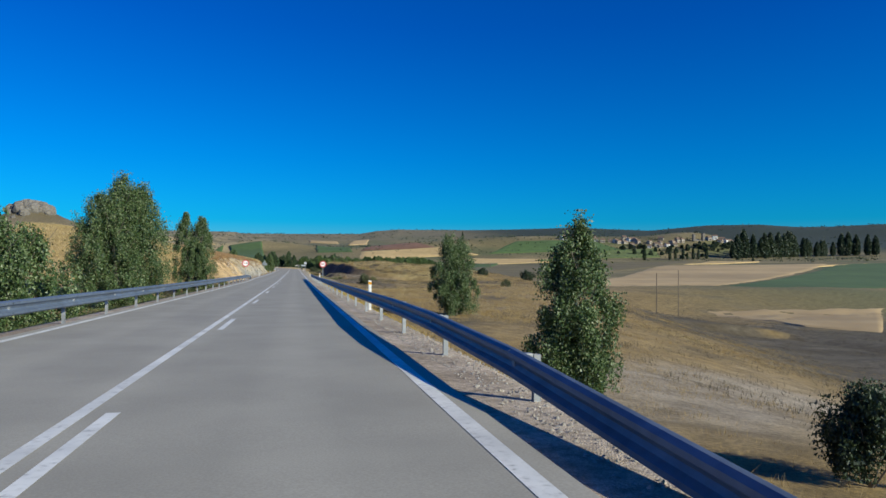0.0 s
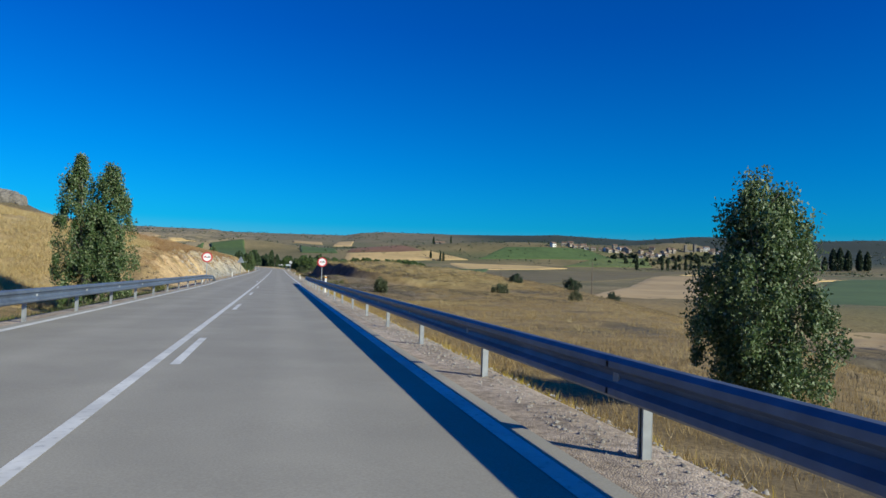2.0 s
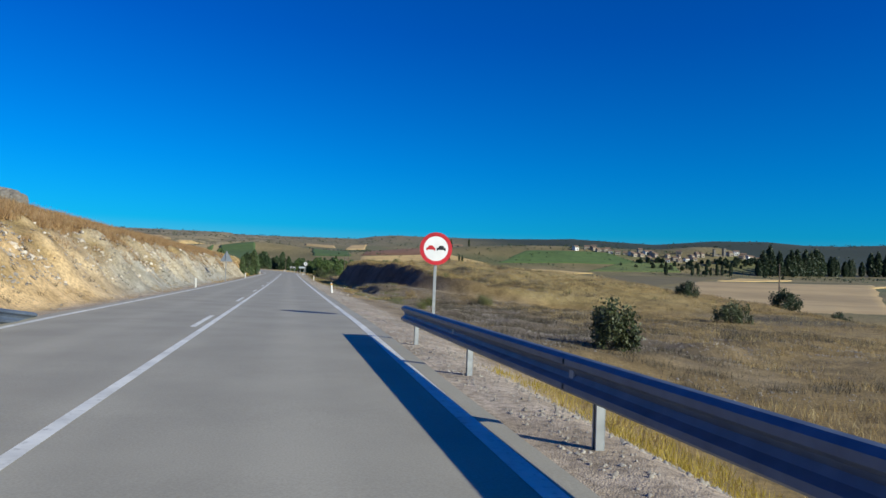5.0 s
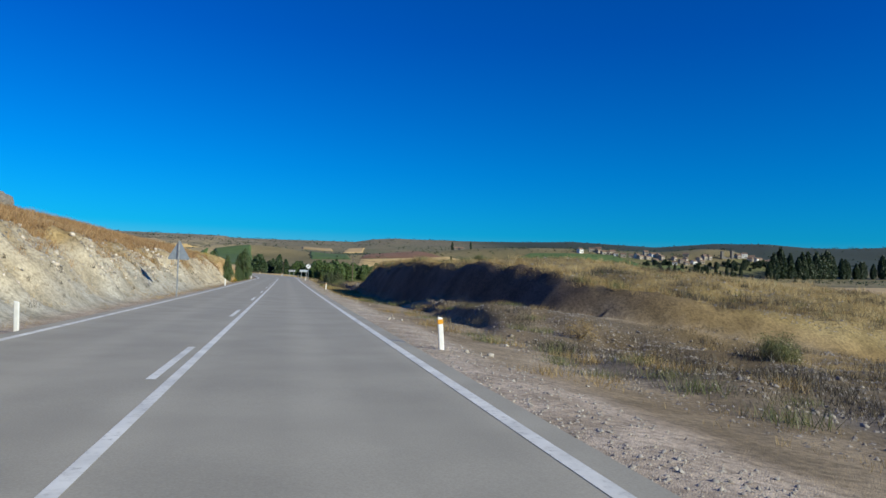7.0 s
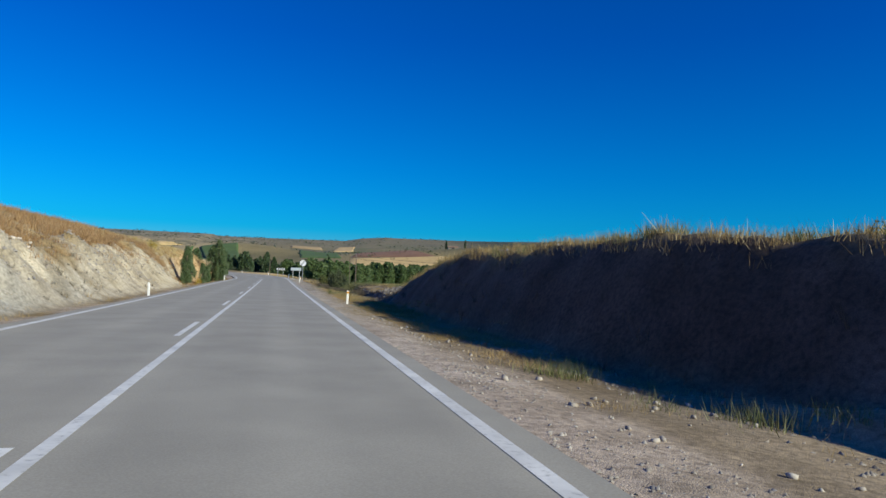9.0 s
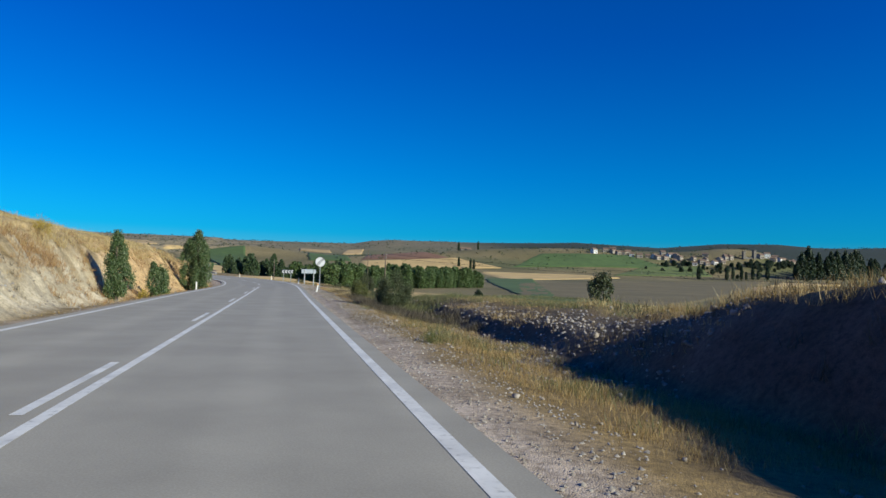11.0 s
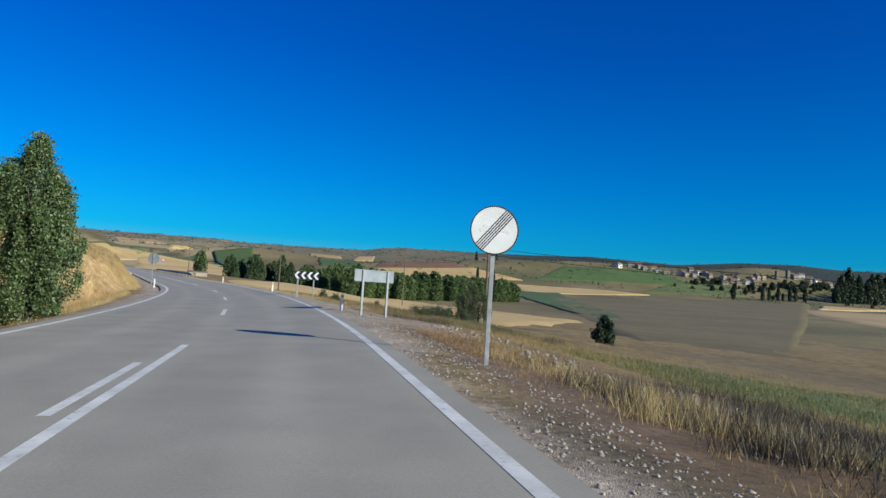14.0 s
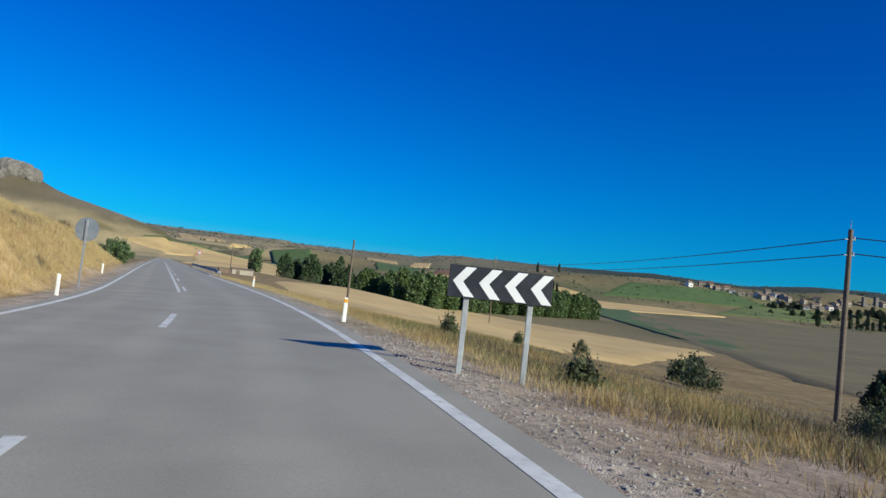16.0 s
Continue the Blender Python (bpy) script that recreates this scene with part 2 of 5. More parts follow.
def asphalt_material():
    m, nodes, links, shader = material("asphalt")
    uv = nodes.new("ShaderNodeUVMap")
    uv.uv_map = "lane"
    split = nodes.new("ShaderNodeSeparateXYZ")
    links.new(uv.outputs[0], split.inputs[0])
    fine = grain(nodes, links, 60.0, 6)
    mid = grain(nodes, links, 0.7, 5)
    stones = ramp(nodes, links, fine, [(0.328, 0.305, 0.248), (0.364, 0.338, 0.276), (0.402, 0.373, 0.305)], (0.32, 0.7))
    worn = ramp(nodes, links, mid, [(0.9, 0.9, 0.9), (1.05, 1.05, 1.05)], (0.35, 0.65))
    # wheel tracks polished paler along each lane
    track = nodes.new("ShaderNodeMath")
    track.operation = "COSINE"
    scaled = nodes.new("ShaderNodeMath")
    scaled.operation = "MULTIPLY"
    scaled.inputs[1].default_value = 3.6
    links.new(split.outputs[0], scaled.inputs[0])
    links.new(scaled.outputs[0], track.inputs[0])
    bands = ramp(nodes, links, track.outputs[0], [(0.95, 0.95, 0.95), (1.04, 1.04, 1.04)], (0.0, 1.0))
    links.new(blend(nodes, links, blend(nodes, links, stones, worn), bands), shader.inputs["Base Color"])
    shader.inputs["Roughness"].default_value = 0.72
    shader.inputs["Specular IOR Level"].default_value = 0.3
    bumped(nodes, links, shader, fine, 0.07, 0.004)
    return m


GROUND = ground_material()
ASPHALT = asphalt_material()
PAINT = mottled("road_paint", [(0.44, 0.43, 0.4), (0.72, 0.71, 0.66), (0.8, 0.79, 0.74)], 14, 0.6, bump=0.1, spread=(0.25, 0.5))
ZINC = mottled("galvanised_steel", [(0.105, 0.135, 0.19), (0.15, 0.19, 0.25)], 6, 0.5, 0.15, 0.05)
ZINC_DULL = mottled("weathered_steel", [(0.3, 0.32, 0.34), (0.42, 0.44, 0.46)], 8, 0.55, 0.4, 0.05)
PLASTIC = mottled("white_plastic", [(0.74, 0.74, 0.72), (0.84, 0.84, 0.82)], 7, 0.45, bump=0.05)
AMBER = mottled("amber_reflector", [(0.75, 0.33, 0.02), (0.85, 0.42, 0.04)], 20, 0.3, bump=0.05)
SIGN_WHITE = mottled("sign_white", [(0.76, 0.77, 0.78), (0.84, 0.85, 0.86)], 4, 0.35, bump=0.0)
SIGN_RED = mottled("sign_red", [(0.5, 0.02, 0.03), (0.62, 0.035, 0.045)], 5, 0.35, bump=0.0)
SIGN_BLACK = mottled("sign_black", [(0.012, 0.013, 0.018), (0.03, 0.032, 0.04)], 6, 0.4, bump=0.0)
SIGN_GREY = mottled("sign_grey_print", [(0.62, 0.62, 0.63), (0.7, 0.7, 0.71)], 6, 0.4, bump=0.0)
SIGN_BACK = mottled("sign_back_aluminium", [(0.24, 0.275, 0.32), (0.31, 0.35, 0.39)], 5, 0.5, 0.35, 0.04)
WOOD = mottled("weathered_pole_wood", [(0.1, 0.075, 0.055), (0.2, 0.155, 0.12)], 12, 0.85, bump=0.4, world_space=False)
BARK = mottled("bark", [(0.11, 0.095, 0.075), (0.24, 0.21, 0.17)], 14, 0.9, bump=0.6)
CABLE = mottled("cable", [(0.02, 0.02, 0.022), (0.035, 0.035, 0.04)], 10, 0.5, bump=0.0)
OLD_STONE = mottled("old_stone", [(0.13, 0.115, 0.1), (0.22, 0.2, 0.175)], 0.4, 0.95, bump=0.5)
STONE = mottled("limestone", [(0.26, 0.23, 0.2), (0.4, 0.36, 0.31), (0.52, 0.48, 0.42)], 5, 0.9, bump=0.6)
PINKSTONE = mottled("pinkish_limestone", [(0.42, 0.35, 0.29), (0.56, 0.49, 0.41), (0.66, 0.6, 0.51)], 4, 0.9, bump=0.6)
OCHRESTONE = mottled("ochre_sandstone", [(0.42, 0.27, 0.14), (0.56, 0.39, 0.21), (0.62, 0.46, 0.28)], 4, 0.9, bump=0.6)
ROADSTONE = mottled("road_gravel", [(0.2, 0.17, 0.14), (0.31, 0.27, 0.225), (0.42, 0.375, 0.32)], 7, 0.9, bump=0.5)
PLASTER = mottled("house_plaster", [(0.34, 0.29, 0.235), (0.47, 0.41, 0.34)], 0.7, 0.9, bump=0.2)
WHITEWASH = mottled("whitewash", [(0.74, 0.73, 0.7), (0.82, 0.81, 0.78)], 0.8, 0.9, bump=0.2)
TILES = mottled("roof_tiles", [(0.17, 0.115, 0.085), (0.25, 0.165, 0.115)], 1.5, 0.85, bump=0.4)
DARK_PANE = mottled("dark_window_pane", [(0.02, 0.022, 0.026), (0.04, 0.042, 0.05)], 2, 0.15, bump=0.0)
LEAF_POPLAR = leafy("poplar_leaves", [(0.032, 0.068, 0.02), (0.055, 0.105, 0.03), (0.085, 0.14, 0.044), (0.13, 0.185, 0.07), (0.27, 0.32, 0.19)])
LEAF_DARK = leafy("dark_leaves", [(0.018, 0.036, 0.018), (0.03, 0.055, 0.024), (0.05, 0.078, 0.03)], 0.2)
LEAF_FAR = leafy("far_leaves", [(0.028, 0.055, 0.022), (0.045, 0.08, 0.028), (0.07, 0.105, 0.04)], 0.15)
LEAF_GROVE = leafy("grove_leaves", [(0.05, 0.09, 0.026), (0.085, 0.14, 0.04), (0.13, 0.185, 0.06)], 0.2)
LEAF_BUSH = leafy("bush_leaves", [(0.04, 0.06, 0.025), (0.075, 0.095, 0.04), (0.11, 0.12, 0.055)], 0.2)
GRASS_DRY = leafy("dry_grass_blades", [(0.22, 0.14, 0.05), (0.36, 0.25, 0.1), (0.48, 0.35, 0.15), (0.3, 0.2, 0.08)], 0.3)
GRASS_PALE = leafy("pale_straw", [(0.36, 0.26, 0.11), (0.5, 0.38, 0.17), (0.6, 0.48, 0.25)], 0.3)
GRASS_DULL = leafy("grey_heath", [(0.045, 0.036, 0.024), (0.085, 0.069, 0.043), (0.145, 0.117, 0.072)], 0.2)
GRASS_BROWN = leafy("russet_grass", [(0.24, 0.14, 0.06), (0.36, 0.22, 0.1), (0.46, 0.31, 0.15), (0.3, 0.17, 0.08)], 0.3)
GRASS_OLIVE = leafy("olive_grass", [(0.09, 0.11, 0.04), (0.135, 0.155, 0.055), (0.19, 0.195, 0.075), (0.25, 0.225, 0.095)], 0.3)
GRASS_GREEN = leafy("green_weeds", [(0.075, 0.1, 0.028), (0.125, 0.145, 0.04), (0.2, 0.2, 0.065)], 0.3)
FLOWER_YELLOW = leafy("yellow_weeds", [(0.36, 0.27, 0.03), (0.5, 0.36, 0.04), (0.3, 0.24, 0.05)], 0.3)
FIELD_GREEN = mottled("green_crop", [(0.06, 0.11, 0.028), (0.09, 0.15, 0.04)], 0.12, 0.95, bump=0.3, distance=0.4)
FIELD_OLIVE = mottled("fading_green_crop", [(0.09, 0.125, 0.035), (0.135, 0.17, 0.05)], 0.1, 0.95, bump=0.3, distance=0.4)
FIELD_GOLD = mottled("golden_stubble", [(0.55, 0.375, 0.15), (0.67, 0.475, 0.215)], 0.15, 0.95, bump=0.3, distance=0.3)
FIELD_TAN = mottled("tan_stubble", [(0.44, 0.3, 0.14), (0.54, 0.385, 0.195)], 0.08, 0.95, bump=0.3, distance=0.3)
FIELD_PLOUGH = mottled("ploughed_grey_soil", [(0.15, 0.118, 0.05), (0.2, 0.158, 0.072)], 0.2, 0.95, bump=0.5, distance=0.4)
FIELD_RED = mottled("red_soil", [(0.19, 0.095, 0.055), (0.26, 0.14, 0.085)], 0.1, 0.95, bump=0.4, distance=0.4)


# ---- making meshes ----
def mesh_from(name, verts, faces, mats=(), smooth=False):
    me = bpy.data.meshes.new(name)
    me.from_pydata(verts, [], faces)
    for m in mats:
        me.materials.append(m)
    if smooth:
        me.shade_smooth()
    return me


def quads_mesh(name, corners, mat):
    """Many loose faces in one mesh: corners is an array of faces x corners x 3."""
    corners = np.asarray(corners, np.float32)
    n, k = corners.shape[:2]
    me = bpy.data.meshes.new(name)
    me.vertices.add(k * n)
    me.vertices.foreach_set("co", corners.reshape(-1))
    me.loops.add(k * n)
    me.loops.foreach_set("vertex_index", np.arange(k * n, dtype=np.int32))
    me.polygons.add(n)
    me.polygons.foreach_set("loop_start", np.arange(0, k * n, k, dtype=np.int32))
    me.materials.append(mat)
    me.update(calc_edges=True)
    return me


def part(name, bm, mat, parent, label=""):
    """Links a bmesh or a mesh as one object under a thing or a part."""
    if isinstance(bm, bpy.types.Mesh):
        me = bm
    else:
        me = bpy.data.meshes.new(name)
        bm.to_mesh(me)
        bm.free()
    if mat and not me.materials:
        me.materials.append(mat)
    ob = new(name, me)
    ob.parent = parent
    return tagged(ob, label)


def thing(name, place, label, category, group="", turn=0.0, kind=""):
    ob = new(name)
    ob.empty_display_size = 0.2
    ob.matrix_basis = pose(*place, 0, 0, turn)
    return tagged(ob, label, category, group, kind)


def box(bm, size, at, bevel=0.0, turn=None):
    m = Matrix.Translation(at) @ (turn or Matrix()) @ Matrix.Diagonal((*size, 1))
    made = bmesh.ops.create_cube(bm, size=1, matrix=m)
    if bevel:
        edges = list({e for v in made["verts"] for e in v.link_edges})
        bmesh.ops.bevel(bm, geom=edges, offset=bevel, segments=2, affect="EDGES", profile=0.5)
    return bm


def tube(bm, a, b, r1, r2, sides=10):
    a, b = Vector(a), Vector(b)
    m = Matrix.Translation((a + b) / 2) @ (b - a).to_track_quat("Z", "Y").to_matrix().to_4x4()
    bmesh.ops.create_cone(bm, cap_ends=True, segments=sides, radius1=r1, radius2=r2, depth=(b - a).length, matrix=m)
    return bm


def plate(bm, outline, y, thick):
    """A flat outline (x, z) with a thickness along y."""
    vs = [bm.verts.new((x, y, z)) for x, z in outline]
    f = bm.faces.new(vs)
    made = bmesh.ops.extrude_face_region(bm, geom=[f])
    bmesh.ops.translate(bm, vec=(0, thick, 0), verts=[v for v in made["geom"] if isinstance(v, bmesh.types.BMVert)])
    bmesh.ops.recalc_face_normals(bm, faces=bm.faces)
    return bm


def disc(r, n=40, cx=0.0, cz=0.0):
    return [(cx + r * math.cos(2 * math.pi * k / n), cz + r * math.sin(2 * math.pi * k / n)) for k in range(n)]


def ring(bm, r1, r2, y, thick, n=48):
    for k in range(n):
        a, b = 2 * math.pi * k / n, 2 * math.pi * (k + 1) / n
        pts = [(r * math.cos(t), r * math.sin(t)) for r, t in ((r1, a), (r2, a), (r2, b), (r1, b))]
        front = [bm.verts.new((x, y, z)) for x, z in pts]
        rear = [bm.verts.new((x, y + thick, z)) for x, z in pts]
        bm.faces.new(front)
        bm.faces.new(rear[::-1])
        bm.faces.new((front[0], front[3], rear[3], rear[0]))
        bm.faces.new((front[2], front[1], rear[1], rear[2]))
    bmesh.ops.remove_doubles(bm, verts=bm.verts, dist=0.0005)
    bmesh.ops.recalc_face_normals(bm, faces=bm.faces)
    return bm


# ---- ground ----
def soil_colour(x, y):
    """The soil's colour: gravel verge, dirt, dry turf, rock of the cuttings, heath, with painted bank shade and far
    haze.
    """
    d = x - centre_x(y)
    n = fbm(x / 3.5, y / 3.5, 4, 41)
    n2 = fbm(x / 11, y / 11, 3, 45)
    col = lambda c: np.array(c)[None, :]
    turf = col((0.27, 0.19, 0.08)) + n2[:, None] * col((0.1, 0.075, 0.04))
    heath = col((0.095, 0.076, 0.048)) + n[:, None] * 0.035
    mix = lambda a, b, w: a * (1 - w[:, None]) + b * w[:, None]
    out = mix(turf, heath, ease(0.0, 0.35, n2 + ease(16 + 16 * ease(45, 70, y), 44 + 12 * ease(45, 70, y), d) * (1 - ease(95, 150, y)) * 0.8 - 0.25) * (d > 0))
    dirt = col((0.29, 0.225, 0.15)) + n[:, None] * 0.06
    zone = ease(92, 104, y) * (1 - ease(150, 168, y)) * (d > 0)
    stony = col((0.135, 0.105, 0.075)) + n[:, None] * 0.06
    out = mix(out, stony, np.clip(zone * (1 - ease(12, 24, d)) * (0.85 + n * 0.5), 0, 1))
    yard = zone * (1 - ease(7.2, 9.8, d + n * 1.6))
    trail = ease(131, 135, y) * (1 - ease(158, 172, y)) * (d > 0) * np.exp(-(((d - mound_foot(y) + 0.7) / 0.7) ** 2))
    out = mix(out, dirt, np.clip(yard * (0.9 + n * 0.6) + trail * 1.3 + 0.8 * np.exp(-(((d - 10.2) / 0.7) ** 2)) * ease(130, 136, y) * (1 - ease(146, 154, y)), 0, 1))
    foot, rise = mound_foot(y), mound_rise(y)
    # darker tone along the mound's steep road-facing side
    face_tone = ease(foot - 0.5, foot + 0.6, d) * (1 - ease(foot + 1.6, foot + 2.3, d + n * 0.7)) * np.clip(rise, 0, 1) * ease(134, 139, y)
    out = mix(out, col((0.1, 0.072, 0.055)) + n[:, None] * 0.02, face_tone)
    crest = ease(foot + 1.7, foot + 3.2, d + n * 1.5 + fbm(x / 1.2, y / 1.2, 3, 43) * 1.0) * (1 - ease(30, 46, d)) * np.clip(rise, 0, 1)
    out = mix(out, col((0.31, 0.24, 0.1)) + n[:, None] * col((0.14, 0.12, 0.07)), crest * 0.7)
    # brown bank earth, with the shade of its road-facing side painted in
    bank_shade = ease(184, 190, y) * (1 - ease(236, 246, y)) * ease(5.6, 6.6, d) * (1 - ease(10.0, 11.6, d + n))
    out = mix(out, col((0.14, 0.105, 0.072)) + n[:, None] * 0.05, bank_shade)
    gully = np.exp(-(((x - 15 - (y - 20) * 0.9) / 7) ** 2 + ((y - 24) / 9) ** 2))
    out = mix(out, col((0.3, 0.25, 0.19)) + n[:, None] * 0.06, np.clip(gully * 1.4 - 0.1 + n * 0.4, 0, 1) * (d > 8))
    gravel = (1 - ease(4.95, 5.8, np.abs(d) + n * 0.9 - 0.25 * (1 - ease(88, 96, y)) + 0.7 * ease(150, 172, y) + 0.3 * ease(224, 230, y) * (1 - ease(246, 250, y))))
    out = mix(out, col((0.45, 0.37, 0.305)) + n[:, None] * 0.08, gravel)
    e = -d
    e_cut = e - 1.9 * ease(198, 212, y) * (1 - ease(262, 280, y)) + 0.9 * ease(274, 288, y)
    face = ease(4.9, 5.6, e_cut) * (1 - ease(7.2, 9.2, e_cut + n * 3.0 + fbm(x / 1.1, y / 1.1, 3, 49) * 1.6)) * (1 - 0.6 * ease(276, 296, y)) * ease(74, 90, y) * (1 - ease(310, 340, y))
    strata = fbm(y / 9.0, e / 0.55, 3, 47)
    pale = col((0.46, 0.4, 0.3)) + (n * 0.5 + strata * 0.9)[:, None] * col((0.18, 0.165, 0.13))
    grey = col((0.34, 0.33, 0.3)) + n[:, None] * 0.04
    ochre = col((0.6, 0.4, 0.19)) + n[:, None] * col((0.08, 0.06, 0.03))
    rock = mix(pale, grey, ease(0.0, 0.4, 1.34 - e / 6.0 + n * 0.4) * (1 - ease(160, 185, y)) * ease(104, 112, y))
    warm = np.clip(ease(214, 230, y) * 0.85 + (1 - ease(104, 118, y)) * 0.75 + ease(0.2, 0.5, n2) * 0.5, 0, 1)
    rock = mix(rock, ochre, warm)
    out = mix(out, rock, face)
    crop = ease(11, 14, d + n * 3) * (1 - ease(48, 70, d)) * ease(186, 194, y - d * 0.1 + n * 4) * (1 - ease(244, 256, y - d * 0.15 + n * 4))
    out = mix(out, col((0.1, 0.14, 0.04)) + n[:, None] * 0.025, crop * 0.95)
    layby = ease(243, 249, y + np.clip(d - 7.6, 0, 2) * 5) * (1 - ease(272, 282, y)) * ease(4.4, 5.2, d) * (1 - ease(7.0, 9.4, d + n * 1.5))
    out = mix(out, col((0.38, 0.295, 0.235)) + n[:, None] * 0.09, np.clip(layby * (0.95 + n * 0.5), 0, 1))
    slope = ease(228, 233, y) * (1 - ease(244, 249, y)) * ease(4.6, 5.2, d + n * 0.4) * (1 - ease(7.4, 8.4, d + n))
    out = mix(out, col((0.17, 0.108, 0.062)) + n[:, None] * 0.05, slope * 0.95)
    tilled = ease(13, 17, d + n * 2) * (1 - ease(60, 80, d)) * ease(250, 260, y - d * 0.15 + n * 3) * (1 - ease(300, 330, y))
    out = mix(out, col((0.19, 0.145, 0.075)) + n[:, None] * 0.04, tilled * 0.9)
    hill = ease(8.0, 10.0, e_cut + n * 2.0) * ease(60, 80, y)
    out = mix(out, col((0.42, 0.32, 0.17)) + n[:, None] * 0.05, hill * 0.8)
    yonder = ease(60, 200, np.hypot(np.clip(np.abs(d) - 10, 0, None), np.clip(y - 330, 0, None)))
    patches = fbm(x / 60, y / 60, 4, 51)
    plain = col((0.2, 0.165, 0.075)) + patches[:, None] * col((0.14, 0.1, 0.06))
    plain = mix(plain, col((0.1, 0.12, 0.045)), ease(0.05, 0.3, fbm(x / 130, y / 90, 3, 53)) * 0.8 * ease(-60, 60, x))
    plain = mix(plain, col((0.4, 0.32, 0.175)) + patches[:, None] * col((0.12, 0.09, 0.05)), (1 - ease(-120, -20, x)) * ease(-0.3, 0.1, patches))
    out = mix(out, plain, yonder)
    scree = np.exp(-(((x + 320) / 120) ** 2) - ((y - 960) / 110) ** 2)
    out = mix(out, col((0.15, 0.125, 0.085)) + patches[:, None] * 0.04, ease(0.25, 0.6, scree + n2 * 0.25) * 0.85)
    r = np.hypot(x, y - 150)
    wood = ease(0.05, 0.25, fbm(x / 170, y / 170, 5, 57)) * ease(700, 1300, r)
    out = mix(out, col((0.11, 0.105, 0.062)), wood * 0.4)
    forest = ease(450, 900, x) * ease(1300, 1600, r)
    out = mix(out, col((0.02, 0.038, 0.028)), forest * 0.97)
    # tan of the farthest hills, faded with distance as painted haze
    far_haze = ease(1700, 2600, r) * (1 - forest)
    out = mix(out, col((0.2, 0.175, 0.125)), far_haze * 0.65)
    return np.clip(out, 0.01, 0.9)


def sheet(name, xs, ys, sink=None):
    """A grid of ground; xs and ys are arrays of rows x columns."""
    rows, cols = xs.shape
    x, y = xs.ravel(), ys.ravel()
    z = land(x, y)
    if sink is not None:
        z = z - sink.ravel()
    k = np.arange(rows * cols).reshape(rows, cols)
    faces = np.stack([k[:-1, :-1], k[:-1, 1:], k[1:, 1:], k[1:, :-1]], -1).reshape(-1, 4)
    me = bpy.data.meshes.new(name)
    me.vertices.add(len(x))
    me.vertices.foreach_set("co", np.stack([x, y, z], 1).astype(np.float32).ravel())
    me.loops.add(faces.size)
    me.loops.foreach_set("vertex_index", faces.astype(np.int32).ravel())
    me.polygons.add(len(faces))
    me.polygons.foreach_set("loop_start", np.arange(0, faces.size, 4, dtype=np.int32))
    me.update(calc_edges=True)
    tint = me.color_attributes.new("soil", "FLOAT_COLOR", "POINT")
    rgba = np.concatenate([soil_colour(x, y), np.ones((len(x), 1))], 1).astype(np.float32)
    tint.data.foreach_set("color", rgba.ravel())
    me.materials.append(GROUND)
    me.shade_smooth()
    return new(name, me)


def spaced(stops):
    """Values from (start, step) pairs up to the last start."""
    out = []
    for (a, step), (b, _) in zip(stops, stops[1:]):
        out += list(np.arange(a, b - step * 0.5, step))
    return np.array(out + [stops[-1][0]])


side = spaced([(3.2, 0.3), (5, 0.28), (14, 0.6), (26, 1.5), (50, 4), (90, 0)])
across = np.concatenate([-side[::-1], [-1.6, 0, 1.6], side])
along = spaced([(-40, 2), (0, 0.5), (90, 0.34), (300, 1.2), (420, 0)])
DD, YY = np.meshgrid(across, along)
rim = ease(75, 90, np.abs(DD)) * 1.0 + ease(395, 420, YY) * 1.0
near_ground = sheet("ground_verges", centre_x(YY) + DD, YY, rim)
tagged(near_ground, "dry grass verges, gravel shoulders and eroded road cuttings", "ground", kind="structure")

angles = np.radians(np.concatenate([np.arange(-180, -40, 3.0), np.arange(-40, 62, 0.22), np.arange(62, 181, 3.0)]))
radii = np.concatenate([[0.5], np.geomspace(30, 4300, 210)])
AA, RR = np.meshgrid(angles, radii)
XX, YY2 = RR * np.sin(AA), 150 + RR * np.cos(AA)
dd = XX - centre_x(YY2)
under = (1 - ease(60, 88, np.abs(dd))) * ease(-60, -38, YY2) * (1 - ease(395, 425, YY2))
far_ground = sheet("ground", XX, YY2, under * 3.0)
tagged(far_ground, "rolling farmland with dry pasture and wooded hills", "ground", kind="structure")


# ---- road ----
def ribbon(name, left, right, y0, y1, step, lift, mat, parent=None, thick=0.0):
    """A strip along the road between two offsets from its centre line, each a number or a function of y."""
    low = left if callable(left) else lambda y: left
    high = right if callable(right) else lambda y: right
    ys = np.append(np.arange(y0, y1, step), y1)
    slant = np.where(ys > CURVE_Y, 1 / np.cos(np.clip((ys - CURVE_Y) / ROAD_R, 0, ROAD_TURN)), 1.0)
    w = 2 if high(y0) - low(y0) < 1 else 17
    verts, faces, lanes = [], [], []
    for y, s in zip(ys, slant):
        for c in np.linspace(low(y), high(y), w):
            verts.append((float(centre_x(y)) + c * s, float(y), float(road_z(c, y)) + lift))
            lanes.append((c, y))
    for i in range(len(ys) - 1):
        for j in range(w - 1):
            a = i * w + j
            faces.append((a, a + 1, a + w + 1, a + w))
    if thick:
        n = len(verts)
        verts += [(x, y, z - thick) for x, y, z in verts]
        lanes += lanes
        for i in range(len(ys) - 1):
            a, b = i * w, i * w + w - 1
            faces += [(a, a + w, a + w + n, a + n), (b + w, b, b + n, b + w + n)]
    me = mesh_from(name, verts, faces, [mat])
    uv = me.uv_layers.new(name="lane")
    for loop in me.loops:
        uv.data[loop.index].uv = lanes[loop.vertex_index]
    ob = new(name, me)
    ob.parent = parent
    return ob


